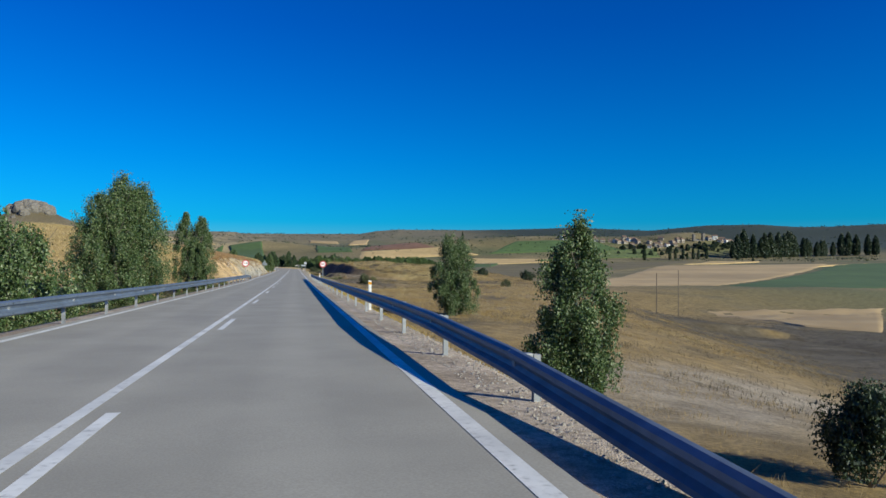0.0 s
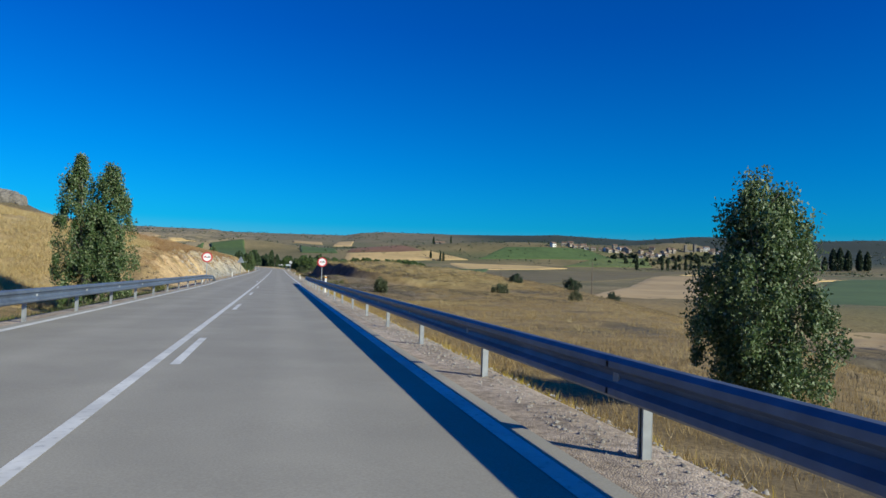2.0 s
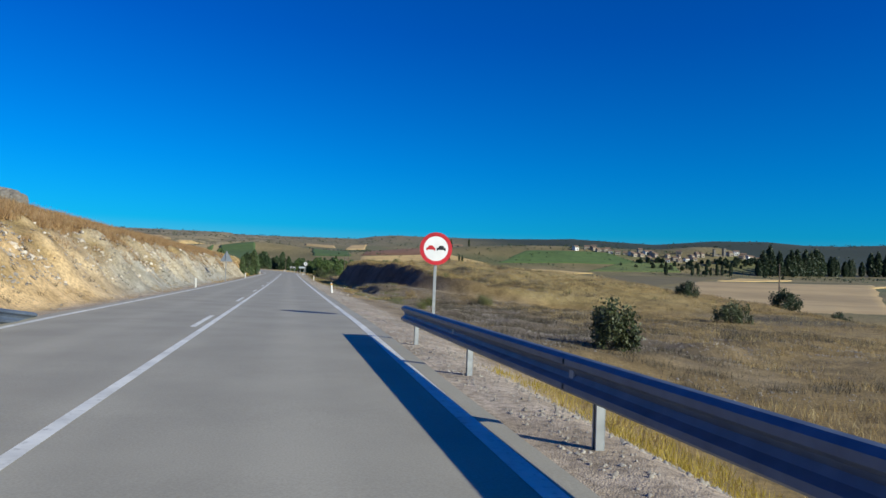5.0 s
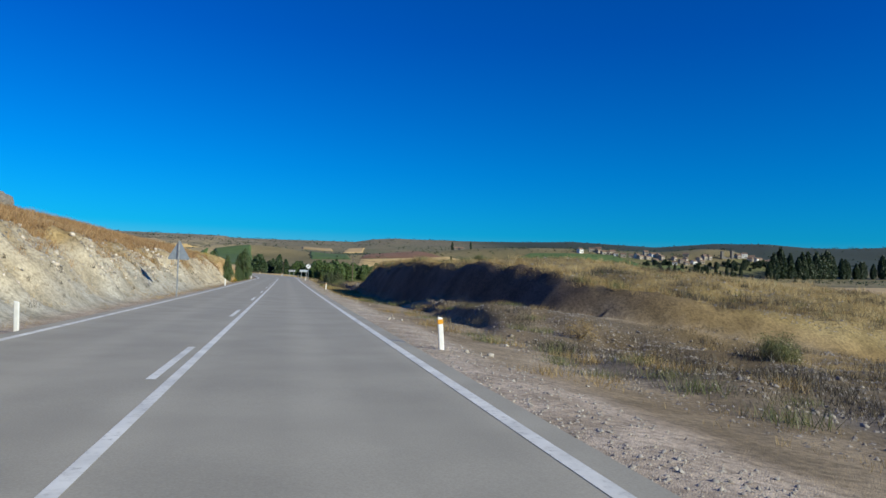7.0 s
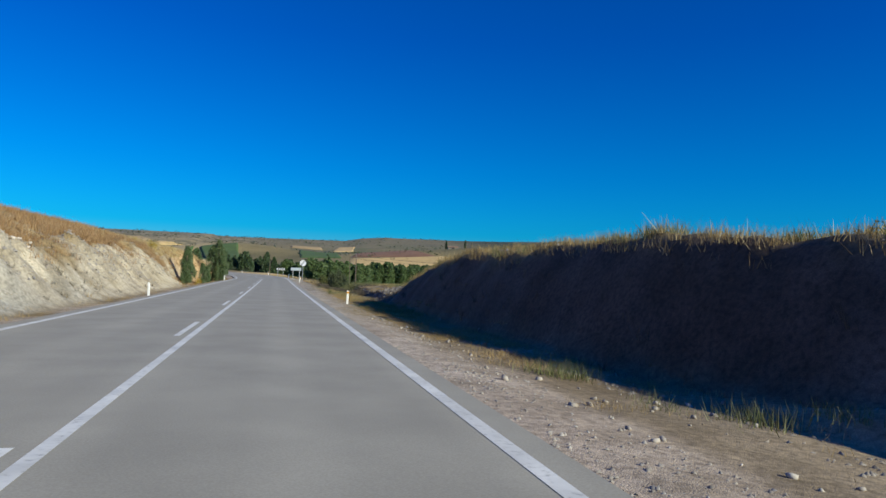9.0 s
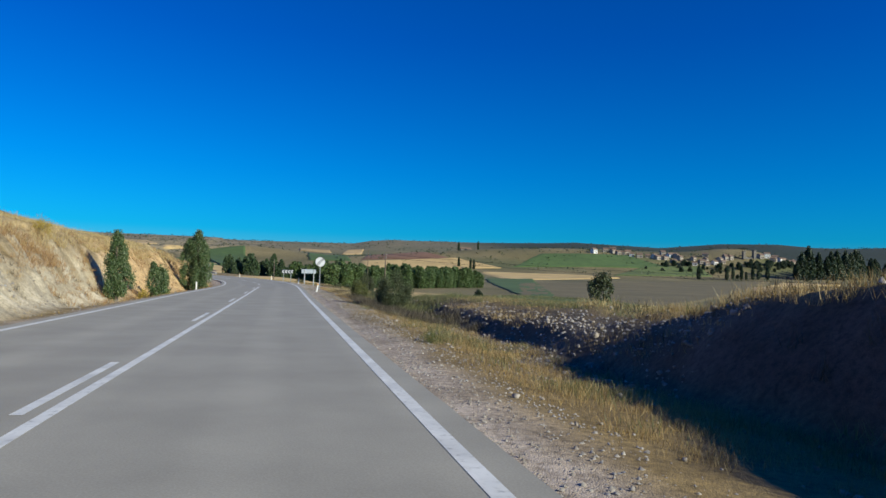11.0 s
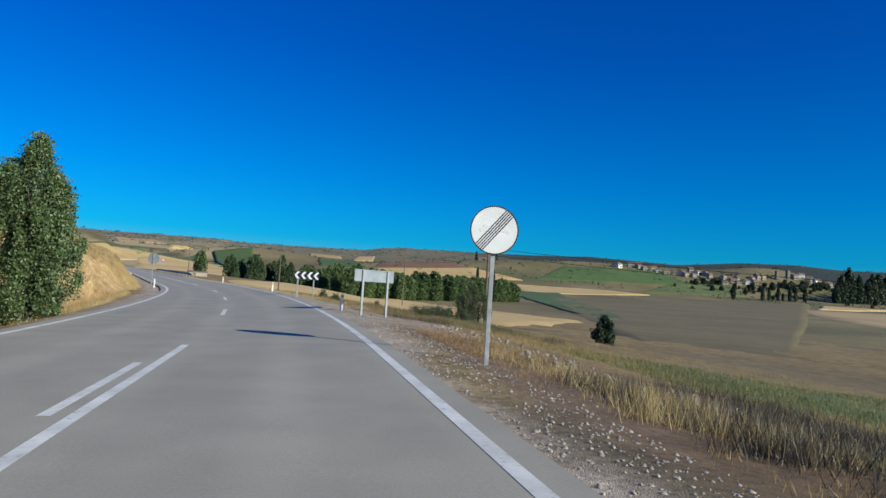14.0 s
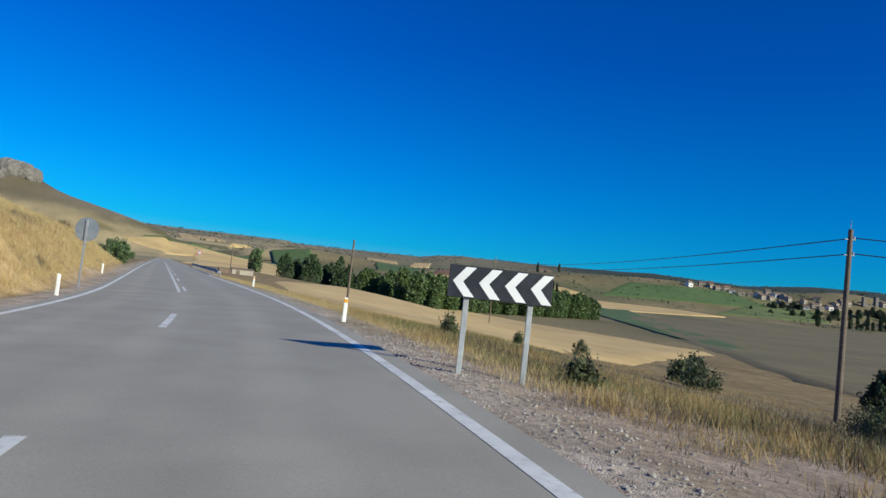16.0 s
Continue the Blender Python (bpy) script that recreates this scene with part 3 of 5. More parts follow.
def left_line(y):
    """Offset of the left edge line: the lane is narrower along the embankment and past the bend."""
    return -3.2 - 0.38 * float(ease(80, 98, y)) + 0.75 * float(ease(246, 282, y))


def right_line(y):
    return 3.21 + 0.23 * float(ease(80, 98, y)) - 0.12 * float(ease(225, 262, y))


road = ribbon("road", lambda y: left_line(y) - 0.3 - 0.1 * float(ease(80, 98, y)), lambda y: right_line(y) + 0.26 + 0.12 * float(ease(80, 98, y)), -40, 900, 2.0, 0.0, ASPHALT, None, 0.12)
tagged(road, "pale grey asphalt country road with white markings", "road", kind="structure")


def line_piece(name, offset, y0, y1, width=0.12, step=2.0):
    return ribbon(name, offset - width / 2, offset + width / 2, y0, y1, step, 0.004, PAINT, road)


line_piece("centre_line", 0.0, -40, 239.2, 0.13)
ribbon("edge_line", lambda y: right_line(y) - 0.08, lambda y: right_line(y) + 0.08, -40, 900, 1.5, 0.004, PAINT, road)
ribbon("edge_line", lambda y: left_line(y) - 0.08, lambda y: left_line(y) + 0.08, -40, 900, 1.5, 0.004, PAINT, road)
for k in range(9):
    line_piece("dash", 0.27, -19.75 + 12.05 * k, -16.35 + 12.05 * k, 0.12, 1.2)
for k in range(12):
    line_piece("dash", -0.26, 94.2 + 12.6 * k, 98.0 + 12.6 * k, 0.12, 1.2)
line_piece("centre_line", -0.12, 286.5, 420, 0.12)
for k in range(8):
    line_piece("dash", 0.14, 288 + 12.3 * k, 291.7 + 12.3 * k, 0.12, 1.2)
for k in range(3):
    line_piece("dash", 0.0, 248.45 + 11.75 * k, 251.95 + 11.75 * k, 0.14, 1.2)


def ground_at(x, y):
    return float(land(np.array([x]), np.array([y]))[0])


# ---- guard rails ----
WAVE = [(0.0, 0.155), (0.035, 0.15), (0.08, 0.12), (0.08, 0.075), (0.025, 0.04), (0.0, 0.0), (0.025, -0.04), (0.08, -0.075), (0.08, -0.12), (0.035, -0.15), (0.0, -0.155)]


def beam_mesh(length, toward, dx, dz, thick=0.006):
    """A W-shaped steel beam along y, moved by dx and dz at its far end; toward: which way its waves face."""
    verts, faces = [], []
    for layer in (0.0, -thick):
        for t in (0.0, 0.5, 1.0):
            for a, b in WAVE:
                verts.append((toward * (a + layer) + dx * t, length * t, b + dz * t))
    n = len(WAVE)
    for lay in (0, 3 * n):
        for r in (0, 1):
            for k in range(n - 1):
                q = lay + r * n + k
                faces.append((q, q + 1, q + n + 1, q + n))
    for r in (0, 1):
        for k in (0, n - 1):
            q = r * n + k
            faces.append((q, q + n, q + n + 3 * n, q + 3 * n))
    for r in (0, 2):
        for k in range(n - 1):
            q = r * n + k
            faces.append((q, q + 1, q + 1 + 3 * n, q + 3 * n))
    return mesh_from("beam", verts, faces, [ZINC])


def post_mesh():
    bm = bmesh.new()
    box(bm, (0.007, 0.075, 1.25), (0.036, 0, -0.03))
    for s in (-1, 1):
        box(bm, (0.072, 0.007, 1.25), (0, 0.034 * s, -0.03))
        box(bm, (0.007, 0.02, 1.25), (-0.033, 0.026 * s, -0.03))
    me = bpy.data.meshes.new("post")
    bm.to_mesh(me)
    bm.free()
    me.materials.append(ZINC_DULL)
    return me


def guard_rail(x, y0, count, toward, label, shape):
    """shape gives, for a place along the road, how far out and how low the rail runs there."""
    rail = thing("guard_rail", (x, y0, 0), label, "guard rail")
    post = post_mesh()
    bm = bmesh.new()
    box(bm, (0.2, 0.09, 0.2), (0, 0, 0), 0.012)
    spacer = bpy.data.meshes.new("spacer")
    bm.to_mesh(spacer)
    bm.free()
    spacer.materials.append(ZINC_DULL)
    for k in range(count):
        y = y0 + 4 * k
        (ox, oz), (px, pz) = shape(y), shape(y + 4)
        zc0, zc1 = float(centre_z(y)), float(centre_z(y + 4))
        if k < count - 1:
            b = part("beam", beam_mesh(4.03, toward, px - ox, zc1 - zc0 + pz - oz), None, rail)
            b.location = (toward * 0.15 + ox, 4 * k, zc0 + 0.508 + oz)
        p = new("post", post)
        p.parent = rail
        p.location = (-toward * 0.08 + ox, 4 * k, zc0 + oz)
        s = new("spacer", spacer)
        s.parent = p
        s.location = (toward * 0.15, 0, 0.51)
        if k and k < count - 1:
            bm = bmesh.new()
            tube(bm, (0, 0, 0), (toward * 0.012, 0, 0), 0.018, 0.014, 8)
            bolt = part("bolt", bm, ZINC_DULL, p)
            bolt.location = (toward * 0.24, 0, 0.522)
    return rail


guard_rail(4.06, 4.0, 23, -1, "galvanised steel crash barrier on posts along the gravel verge", lambda y: (float(np.interp(y, [4, 8, 12, 16], [0.25, 0.12, 0.04, 0])), float(np.interp(y, [4, 8, 12, 16], [-0.5, -0.2, -0.05, 0]))))
guard_rail(-3.76, -12.0, 28, 1, "galvanised steel crash barrier with its end sloping into the ground", lambda y: (float(np.interp(y, [84, 96], [0, -0.3])), float(np.interp(y, [84, 92, 96], [0, -0.14, -0.55]))))


# ---- delineator posts ----
def delineator(x, y, lean=0.0, band=True, sink=0.0, tall=0.72):
    z = ground_at(x, y) - sink
    post = thing("delineator_post", (x, y, z), "white plastic roadside marker post with an amber band" if band else "white plastic roadside marker post", "marker post", "marker posts along the road")
    post.matrix_basis = pose(x, y, z - 0.04, 0, lean, 0)
    bm = bmesh.new()
    box(bm, (0.11, 0.06, tall), (0, 0, tall / 2), 0.022)
    for v in bm.verts:
        if v.co.z > tall - 0.05:
            v.co.z -= 0.03 * (v.co.x + 0.055) / 0.11
    part("body", bm, PLASTIC, post)
    if band:
        bm = bmesh.new()
        box(bm, (0.117, 0.068, 0.1), (0, 0, tall - 0.11), 0.012)
        part("band", bm, AMBER, post, "amber reflective band")
    return post


delineator(4.35, 24.9, 0, True, 0.0, 1.08)
delineator(4.35, 73.4, 0, True, 0.0, 1.08)
delineator(4.48, 124.15, -5)
delineator(5.1, 176.8, 2)
delineator(4.55, 227.5, 9)
delineator(3.78, 254.0, 3)
delineator(0.45, 277.6, 0)
delineator(-4.85, 94.5, 0, False)
delineator(-4.35, 127.0, -2, False)
delineator(-4.25, 178.0, 0, False)
delineator(-4.4, 231.0, 0, False)
delineator(-8.3, 281.2, 0, False)
delineator(-5.6, 305.0, 0)
delineator(-15.2, 305.5, 0, False)


# ---- road signs ----
def sign_post(parent, tall, back=0.03, x=0.0):
    bm = bmesh.new()
    box(bm, (0.08, 0.04, tall + 0.3), (x, back + 0.03, tall / 2 - 0.15), 0.006)
    return part("post", bm, ZINC_DULL, parent)


def little_car(bm, cx, y, s):
    """The outline of a car seen from behind, as printed on a sign."""
    plate(bm, [(cx - 0.5 * s, -0.22 * s), (cx - 0.36 * s, -0.22 * s), (cx - 0.34 * s, -0.12 * s), (cx + 0.34 * s, -0.12 * s), (cx + 0.36 * s, -0.22 * s), (cx + 0.5 * s, -0.22 * s), (cx + 0.5 * s, 0.08 * s), (cx + 0.33 * s, 0.12 * s), (cx + 0.22 * s, 0.34 * s), (cx - 0.22 * s, 0.34 * s), (cx - 0.33 * s, 0.12 * s), (cx - 0.5 * s, 0.08 * s)], y, -0.003)


def round_sign(x, y, centre, label, turn=0.0, face="no_passing", r=0.45):
    z = ground_at(x, y)
    sign = thing("road_sign", (x, y, z), label, "road sign", turn=turn)
    h = centre - z
    sign_post(sign, h + r * 0.8)
    bm = bmesh.new()
    plate(bm, disc(r, 48), 0.0, 0.02)
    bmesh.ops.translate(bm, vec=(0, 0, h), verts=bm.verts)
    plate_ob = part("plate", bm, SIGN_WHITE if face != "back" else SIGN_BACK, sign)
    up = lambda b: bmesh.ops.translate(b, vec=(0, 0, h), verts=b.verts)
    if face == "no_passing":
        bm = ring(bmesh.new(), r * 0.76, r * 1.0, -0.004, 0.003)
        up(bm)
        part("border", bm, SIGN_RED, plate_ob, "red ring")
        for cx, m, txt in ((-0.32 * r, SIGN_RED, "red printed car"), (0.32 * r, SIGN_BLACK, "black printed car")):
            bm = bmesh.new()
            little_car(bm, cx, -0.001, 0.55 * r)
            up(bm)
            part("symbol", bm, m, plate_ob, txt)
    elif face == "end":
        bm = ring(bmesh.new(), r * 0.95, r * 1.0, -0.004, 0.003)
        up(bm)
        part("border", bm, SIGN_BLACK, plate_ob, "thin black rim")
        for cx in (-0.32 * r, 0.32 * r):
            bm = bmesh.new()
            little_car(bm, cx, -0.001, 0.55 * r)
            up(bm)
            part("symbol", bm, SIGN_GREY, plate_ob, "pale grey printed car")
        for k in range(-2, 3):
            off = k * 0.09 * r
            half = math.sqrt((0.94 * r) ** 2 - off**2)
            w = 0.02 * r
            c, s = math.cos(radians(50)), math.sin(radians(50))
            pts = [(c * a - s * b, s * a + c * b) for a, b in ((-half, off - w), (half, off - w), (half, off + w), (-half, off + w))]
            bm = bmesh.new()
            plate(bm, pts, -0.004, -0.003)
            up(bm)
            part("stripe", bm, SIGN_BLACK, plate_ob)
    for dz in (-0.18, 0.18):
        bm = bmesh.new()
        box(bm, (0.12, 0.03, 0.04), (0, 0.03, h + dz), 0.005)
        part("clamp", bm, ZINC_DULL, sign)
    return sign


round_sign(5.6, 97.3, 2.28, "round white no-passing sign with a red ring on a steel post", -4)
round_sign(-4.5, 94.0, 2.35, "round white no-passing sign with a red ring behind the barrier end", 3)
round_sign(5.3, 238.12, 2.5, "round white end-of-restriction sign with black diagonal stripes", -6, "end")
round_sign(-9.35, 285.8, 2.27, "grey metal back of a round road sign on a steel post", 172, "back")


def triangle_back(x, y, top, label, turn, face=SIGN_BACK, edge=1.25):
    z = ground_at(x, y)
    sign = thing("warning_sign", (x, y, z), label, "road sign", turn=turn)
    h = top - z
    sign_post(sign, h - 0.05, -0.08)
    k = edge * 0.866
    k0 = k * 0.66
    bm = bmesh.new()
    corner = 0.06
    pts = []
    for cx, cz, a0 in ((0, h - 2 * corner, 90), (-edge / 2 + corner * 1.7, h - k + corner, 210), (edge / 2 - corner * 1.7, h - k + corner, 330)):
        for j in range(-2, 3):
            a = radians(a0 + j * 30)
            pts.append((cx + corner * math.cos(a), cz + corner * math.sin(a)))
    plate(bm, pts, 0.0, 0.022)
    p = part("plate", bm, face, sign)
    if face is SIGN_WHITE:
        for k in range(3):
            a0, a1 = radians(90 + 120 * k), radians(210 + 120 * k)
            rad = edge / 2 / math.cos(radians(30))
            mid = h - k0
            bm = bmesh.new()
            plate(bm, [(rad * f * math.cos(a), mid + rad * f * math.sin(a)) for f, a in ((0.96, a0), (0.96, a1), (0.68, a1), (0.68, a0))], -0.004, 0.003)
            part("border", bm, SIGN_RED, p, "red border")
    bm = bmesh.new()
    box(bm, (0.14, 0.03, 0.04), (0, -0.035, h - 0.75), 0.005)
    part("clamp", bm, ZINC_DULL, sign)
    return sign


triangle_back(-4.5, 150.4, 3.04, "grey metal back of a triangular warning sign", -8)
triangle_back(-25.8, 384.0, 4.2, "distant triangular warning sign beside the road", 0, SIGN_WHITE, 1.1)


def chevron_panel():
    a, b = Vector((1.87, 268.58)), Vector((3.36, 268.5))
    mid = (a + b) / 2
    turn = math.degrees(math.atan2(b.y - a.y, b.x - a.x))
    z = ground_at(mid.x, mid.y)
    sign = thing("chevron_sign", (mid.x, mid.y, z), "black panel with four white chevrons on two steel posts", "road sign", turn=turn)
    w, h = (b - a).length + 0.04, 0.47
    c = 1.61 - z
    for sx in (-0.31, 0.31):
        sign_post(sign, c + 0.2, 0.02, sx * w)
    bm = bmesh.new()
    box(bm, (w, 0.025, h), (0, 0, c), 0.008)
    p = part("panel", bm, SIGN_BLACK, sign)
    for k in range(4):
        cx = -w / 2 + w * (k + 0.5) / 4 - 0.03
        s = h / 2 - 0.02
        t = 0.15
        pts = [(cx - 0.1, 0), (cx + 0.08, s), (cx + 0.08 + t, s), (cx - 0.1 + t, 0), (cx + 0.08 + t, -s), (cx + 0.08, -s)]
        bm = bmesh.new()
        for half in (pts[:4], [pts[0], pts[3], pts[4], pts[5]]):
            plate(bm, half, -0.0135, -0.003)
        bmesh.ops.translate(bm, vec=(0, 0, c), verts=bm.verts)
        part("chevron", bm, SIGN_WHITE, p, "white reflective chevron")


chevron_panel()


def board_back():
    a, b = Vector((4.03, 251.5)), Vector((5.6, 252.5))
    mid = (a + b) / 2
    turn = math.degrees(math.atan2(b.y - a.y, b.x - a.x))
    z = ground_at(mid.x, mid.y)
    sign = thing("direction_board", (mid.x, mid.y, z), "blank grey back of a direction board on two steel posts", "road sign", turn=turn)
    w, c = (b - a).length + 0.04, 1.66 - z
    for sx in (-0.3, 0.33):
        bm = bmesh.new()
        box(bm, (0.09, 0.05, c + 0.6), (sx * w, -0.05, (c + 0.22) / 2 - 0.19), 0.006)
        part("post", bm, ZINC_DULL, sign)
    bm = bmesh.new()
    box(bm, (w, 0.03, 0.46), (0, 0, c), 0.01)
    p = part("panel", bm, SIGN_BACK, sign)
    for k in (-1, 1):
        bm = bmesh.new()
        box(bm, (w - 0.04, 0.014, 0.03), (0, -0.02, c + 0.2 * k), 0.004)
        part("rail", bm, SIGN_BACK, p)


board_back()


# ---- trees ----
def limb(bm, a, b, r1, r2, sides=7):
    tube(bm, a, b, r1, r2, sides)


def leaf_quads(centres, size, rng, flat=0.0):
    """Small leaves, each turned at random."""
    n = len(centres)
    u = rng.normal(size=(n, 3)) * (1, 1, 1.7)
    u /= np.linalg.norm(u, axis=1, keepdims=True)
    w = rng.normal(size=(n, 3))
    w[:, 2] += flat
    v = np.cross(u, w)
    v /= np.linalg.norm(v, axis=1, keepdims=True)
    s = size * rng.uniform(0.6, 1.35, (n, 1))
    a, b = u * s, v * s * 0.62
    return np.stack([centres - a * 1.25, centres + a * 0.7 - b * 1.15, centres + a * 0.7 + b * 1.15], 1)


def crown_points(rng, tall, wide, low, count, stems, shape):
    """Leaf places round several upright stems: dense clumps with gaps between them."""
    pts = []
    for sx, sy, top in stems:
        clumps = max(24, int(55 * top * tall * wide / 5))
        h = rng.uniform(0.0, 1.0, clumps) ** 0.85
        prof = shape(h)
        ang = rng.uniform(0, 2 * math.pi, clumps)
        rad = wide * prof * np.sqrt(rng.uniform(0.08, 1, clumps))
        cx, cy = sx + rad * np.cos(ang), sy + rad * np.sin(ang)
        cz = tall * (low + (top - low) * h)
        each = count // (clumps * len(stems)) + 1
        spread = rng.uniform(0.1, 0.24, clumps) * (0.5 + wide * 0.35)
        for k in range(clumps):
            o = np.clip(rng.normal(size=(each, 3)), -1.9, 1.9) * spread[k] * (0.8, 0.8, 1.5)
            pts.append(np.array((cx[k], cy[k], cz[k])) + o)
    return np.concatenate(pts)


def poplar_profile(h):
    return np.interp(h, [0, 0.08, 0.3, 0.6, 0.85, 1.0], [0.55, 0.85, 1.0, 0.85, 0.5, 0.08])


def round_profile(h):
    return np.interp(h, [0, 0.15, 0.45, 0.75, 1.0], [0.5, 0.9, 1.0, 0.75, 0.2])


def tree(place, tall, wide, label, seed, leaves=9000, leaf=0.09, stems=((0, 0, 1.0),), low=0.06, profile=poplar_profile, foliage=LEAF_POPLAR, name="poplar_tree", category="tree", group=""):
    rng = np.random.default_rng(seed)
    x, y = place
    t = thing(name, (x, y, ground_at(x, y) - 0.05), label, category, group)
    bm = bmesh.new()
    for sx, sy, top in stems:
        h = tall * top
        p, steps = Vector((sx * 0.3, sy * 0.3, -0.2)), 6
        r0 = 0.018 * tall + 0.02
        for k in range(steps):
            q = Vector((sx * (0.3 + 0.7 * (k + 1) / steps) + rng.normal() * 0.04 * wide, sy * (0.3 + 0.7 * (k + 1) / steps) + rng.normal() * 0.04 * wide, h * 0.94 * (k + 1) / steps))
            limb(bm, p, q, r0 * (1 - k / steps * 0.9), r0 * (1 - (k + 1) / steps * 0.9))
            for _ in range(3):
                a = rng.uniform(0, 6.28)
                m = p.lerp(q, rng.uniform(0.2, 0.9))
                reach = wide * float(profile(np.array(m.z / h))) * rng.uniform(0.5, 0.9)
                e = m + Vector((math.cos(a) * reach, math.sin(a) * reach, reach * rng.uniform(0.9, 1.6)))
                if m.z > h * low * 0.7:
                    limb(bm, m, e, r0 * 0.3 * (1 - k / steps * 0.7), 0.008, 5)
            p = q
    part("trunk", bm, BARK, t)
    pts = crown_points(rng, tall, wide, low, leaves, stems, profile)
    part("crown", quads_mesh("crown", leaf_quads(pts, leaf, rng), foliage), None, t)
    return t


tree((8.75, 17.4), 4.5, 0.85, "young poplar with sunlit green leaves below the barrier", 1, 60000, 0.036, ((0, 0, 1.0), (0.45, 0.2, 0.88), (-0.4, 0.2, 0.8)))
tree((11.85, 44.3), 5.05, 1.25, "young poplar with twin tops beside the embankment", 2, 60000, 0.04, ((-0.35, 0, 1.0), (0.5, 0.1, 0.92), (0.1, 0.5, 0.8)))
tree((-9.6, 50.2), 8.7, 2.2, "broad many-stemmed poplar behind the barrier", 3, 105000, 0.055, ((0, 0, 1.0), (1.2, 0.3, 0.92), (-1.3, -0.2, 0.84), (0.4, 1.1, 0.9), (-0.4, -0.9, 0.8)), 0.03)
tree((-8.4, 27.5), 4.2, 1.7, "low yellowing poplar behind the barrier", 4, 46000, 0.05, ((0, 0, 1.0), (0.9, 0.5, 0.85), (-1.0, 0.5, 0.8)), 0.02)
tree((-7.4, 68.3), 7.3, 1.2, "slim twin poplar behind the barrier", 5, 70000, 0.05, ((-0.75, 0, 1.0), (0.75, 0.2, 0.97), (0.0, 0.5, 0.7)), 0.03)
tree((-7.3, 218.0), 3.95, 0.62, "slim dark young poplar against the cutting", 6, 26000, 0.043, ((0, 0, 1.0), (0.2, 0.2, 0.8)), 0.03)
tree((-6.25, 223.7), 2.35, 0.38, "small young poplar in the verge", 7, 13000, 0.04, ((0, 0, 1.0), (0.35, 0.6, 0.85)), 0.02)
tree((-6.0, 226.6), 1.7, 0.3, "thin poplar sapling in the verge", 8, 3000, 0.05, ((0, 0, 1.0),), 0.02)
tree((-6.85, 251.0), 6.2, 1.25, "dense dark poplar at the end of the cutting", 9, 70000, 0.045, ((0.2, 0, 1.0), (-0.65, 0.3, 0.84), (0.5, 0.5, 0.8)), 0.02)
tree((13.0, 268.0), 2.55, 0.62, "uneven grey-green tree below the road", 10, 22000, 0.03, ((-0.1, 0, 1.0), (0.75, 0.3, 0.78), (-0.65, -0.2, 0.72), (0.25, 0.5, 0.55)), 0.16, round_profile, LEAF_BUSH, "small_tree")
tree((39.2, 302.8), 3.4, 1.5, "rounded dark shrub in a ploughed field", 11, 9000, 0.1, ((0, 0, 1.0),), 0.03, round_profile, LEAF_DARK, "field_tree")


def bush(x, y, tall, wide, label, seed, leaves=3500, leaf=0.05, foliage=LEAF_BUSH):
    if tall < 0.7:
        leaf *= 0.6
    rng = np.random.default_rng(seed)
    b = thing("bush", (x, y, ground_at(x, y) - 0.05), label, "bush")
    bm = bmesh.new()
    for k in range(9):
        a = rng.uniform(0, 6.28)
        limb(bm, (0, 0, 0), (math.cos(a) * wide * 0.6, math.sin(a) * wide * 0.6, tall * rng.uniform(0.5, 0.85)), 0.018, 0.005, 5)
    part("stems", bm, BARK, b)
    pts = crown_points(rng, tall, wide, 0.05, leaves, ((0, 0, 1.0),), round_profile)
    part("foliage", quads_mesh("foliage", leaf_quads(pts, leaf, rng), foliage), None, b)
    return b


bush(7.45, 209.5, 1.65, 1.0, "dark leafy bush growing beside the rubble bank", 21, 46000, 0.02, LEAF_BUSH)
bush(19.8, 211.4, 1.3, 0.9, "dark shrub on the grassy rise", 47, 5000, 0.05)
bush(6.95, 220.0, 1.05, 0.5, "straggling olive bush on the verge", 22, 12000, 0.018, GRASS_GREEN)
bush(9.2, 217.6, 0.5, 0.7, "low dark bush in the ditch", 71, 9000, 0.022, LEAF_BUSH)
bush(8.4, 222.6, 0.4, 0.5, "low dark bush in the ditch", 73, 6000, 0.022, LEAF_BUSH)
bush(9.2, 115.5, 0.42, 0.42, "yellow-green tuft on bare ground", 76, 5000, 0.022, GRASS_GREEN)
bush(8.3, 113.1, 0.28, 0.34, "yellow-green tuft on bare ground", 77, 3000, 0.022, GRASS_GREEN)
bush(10.8, 10.5, 1.4, 0.75, "dark leafy bush below the barrier", 78, 14000, 0.03, LEAF_DARK)
bush(5.3, 190.4, 0.15, 0.13, "small yellow-green bush on stony ground", 41, 1600, 0.02, GRASS_GREEN)
bush(-10.6, 208.5, 0.6, 0.5, "yellow flowering broom on top of the cutting", 42, 1800, 0.04, FLOWER_YELLOW)
bush(-10.2, 214.5, 0.5, 0.45, "yellow flowering broom on top of the cutting", 43, 1500, 0.04, FLOWER_YELLOW)
bush(-6.4, 221.3, 0.6, 0.5, "yellow weeds between young poplars", 44, 1500, 0.04, FLOWER_YELLOW)
bush(11.1, 131.9, 0.45, 0.6, "olive tuft on stony ground", 45, 1800, 0.03, GRASS_DRY)
bush(11.4, 98.3, 1.25, 0.85, "dark round shrub in dry grass", 24, 4500)
bush(31.0, 119.6, 1.2, 1.3, "spreading olive shrub in dry grass", 25, 3500, 0.06)
bush(49.3, 137.0, 1.8, 1.7, "dark green juniper shrub on the slope", 26, 5000, 0.07, LEAF_DARK)
bush(40.5, 140.0, 1.2, 1.1, "dark green juniper shrub on the slope", 27, 3000, 0.07, LEAF_DARK)
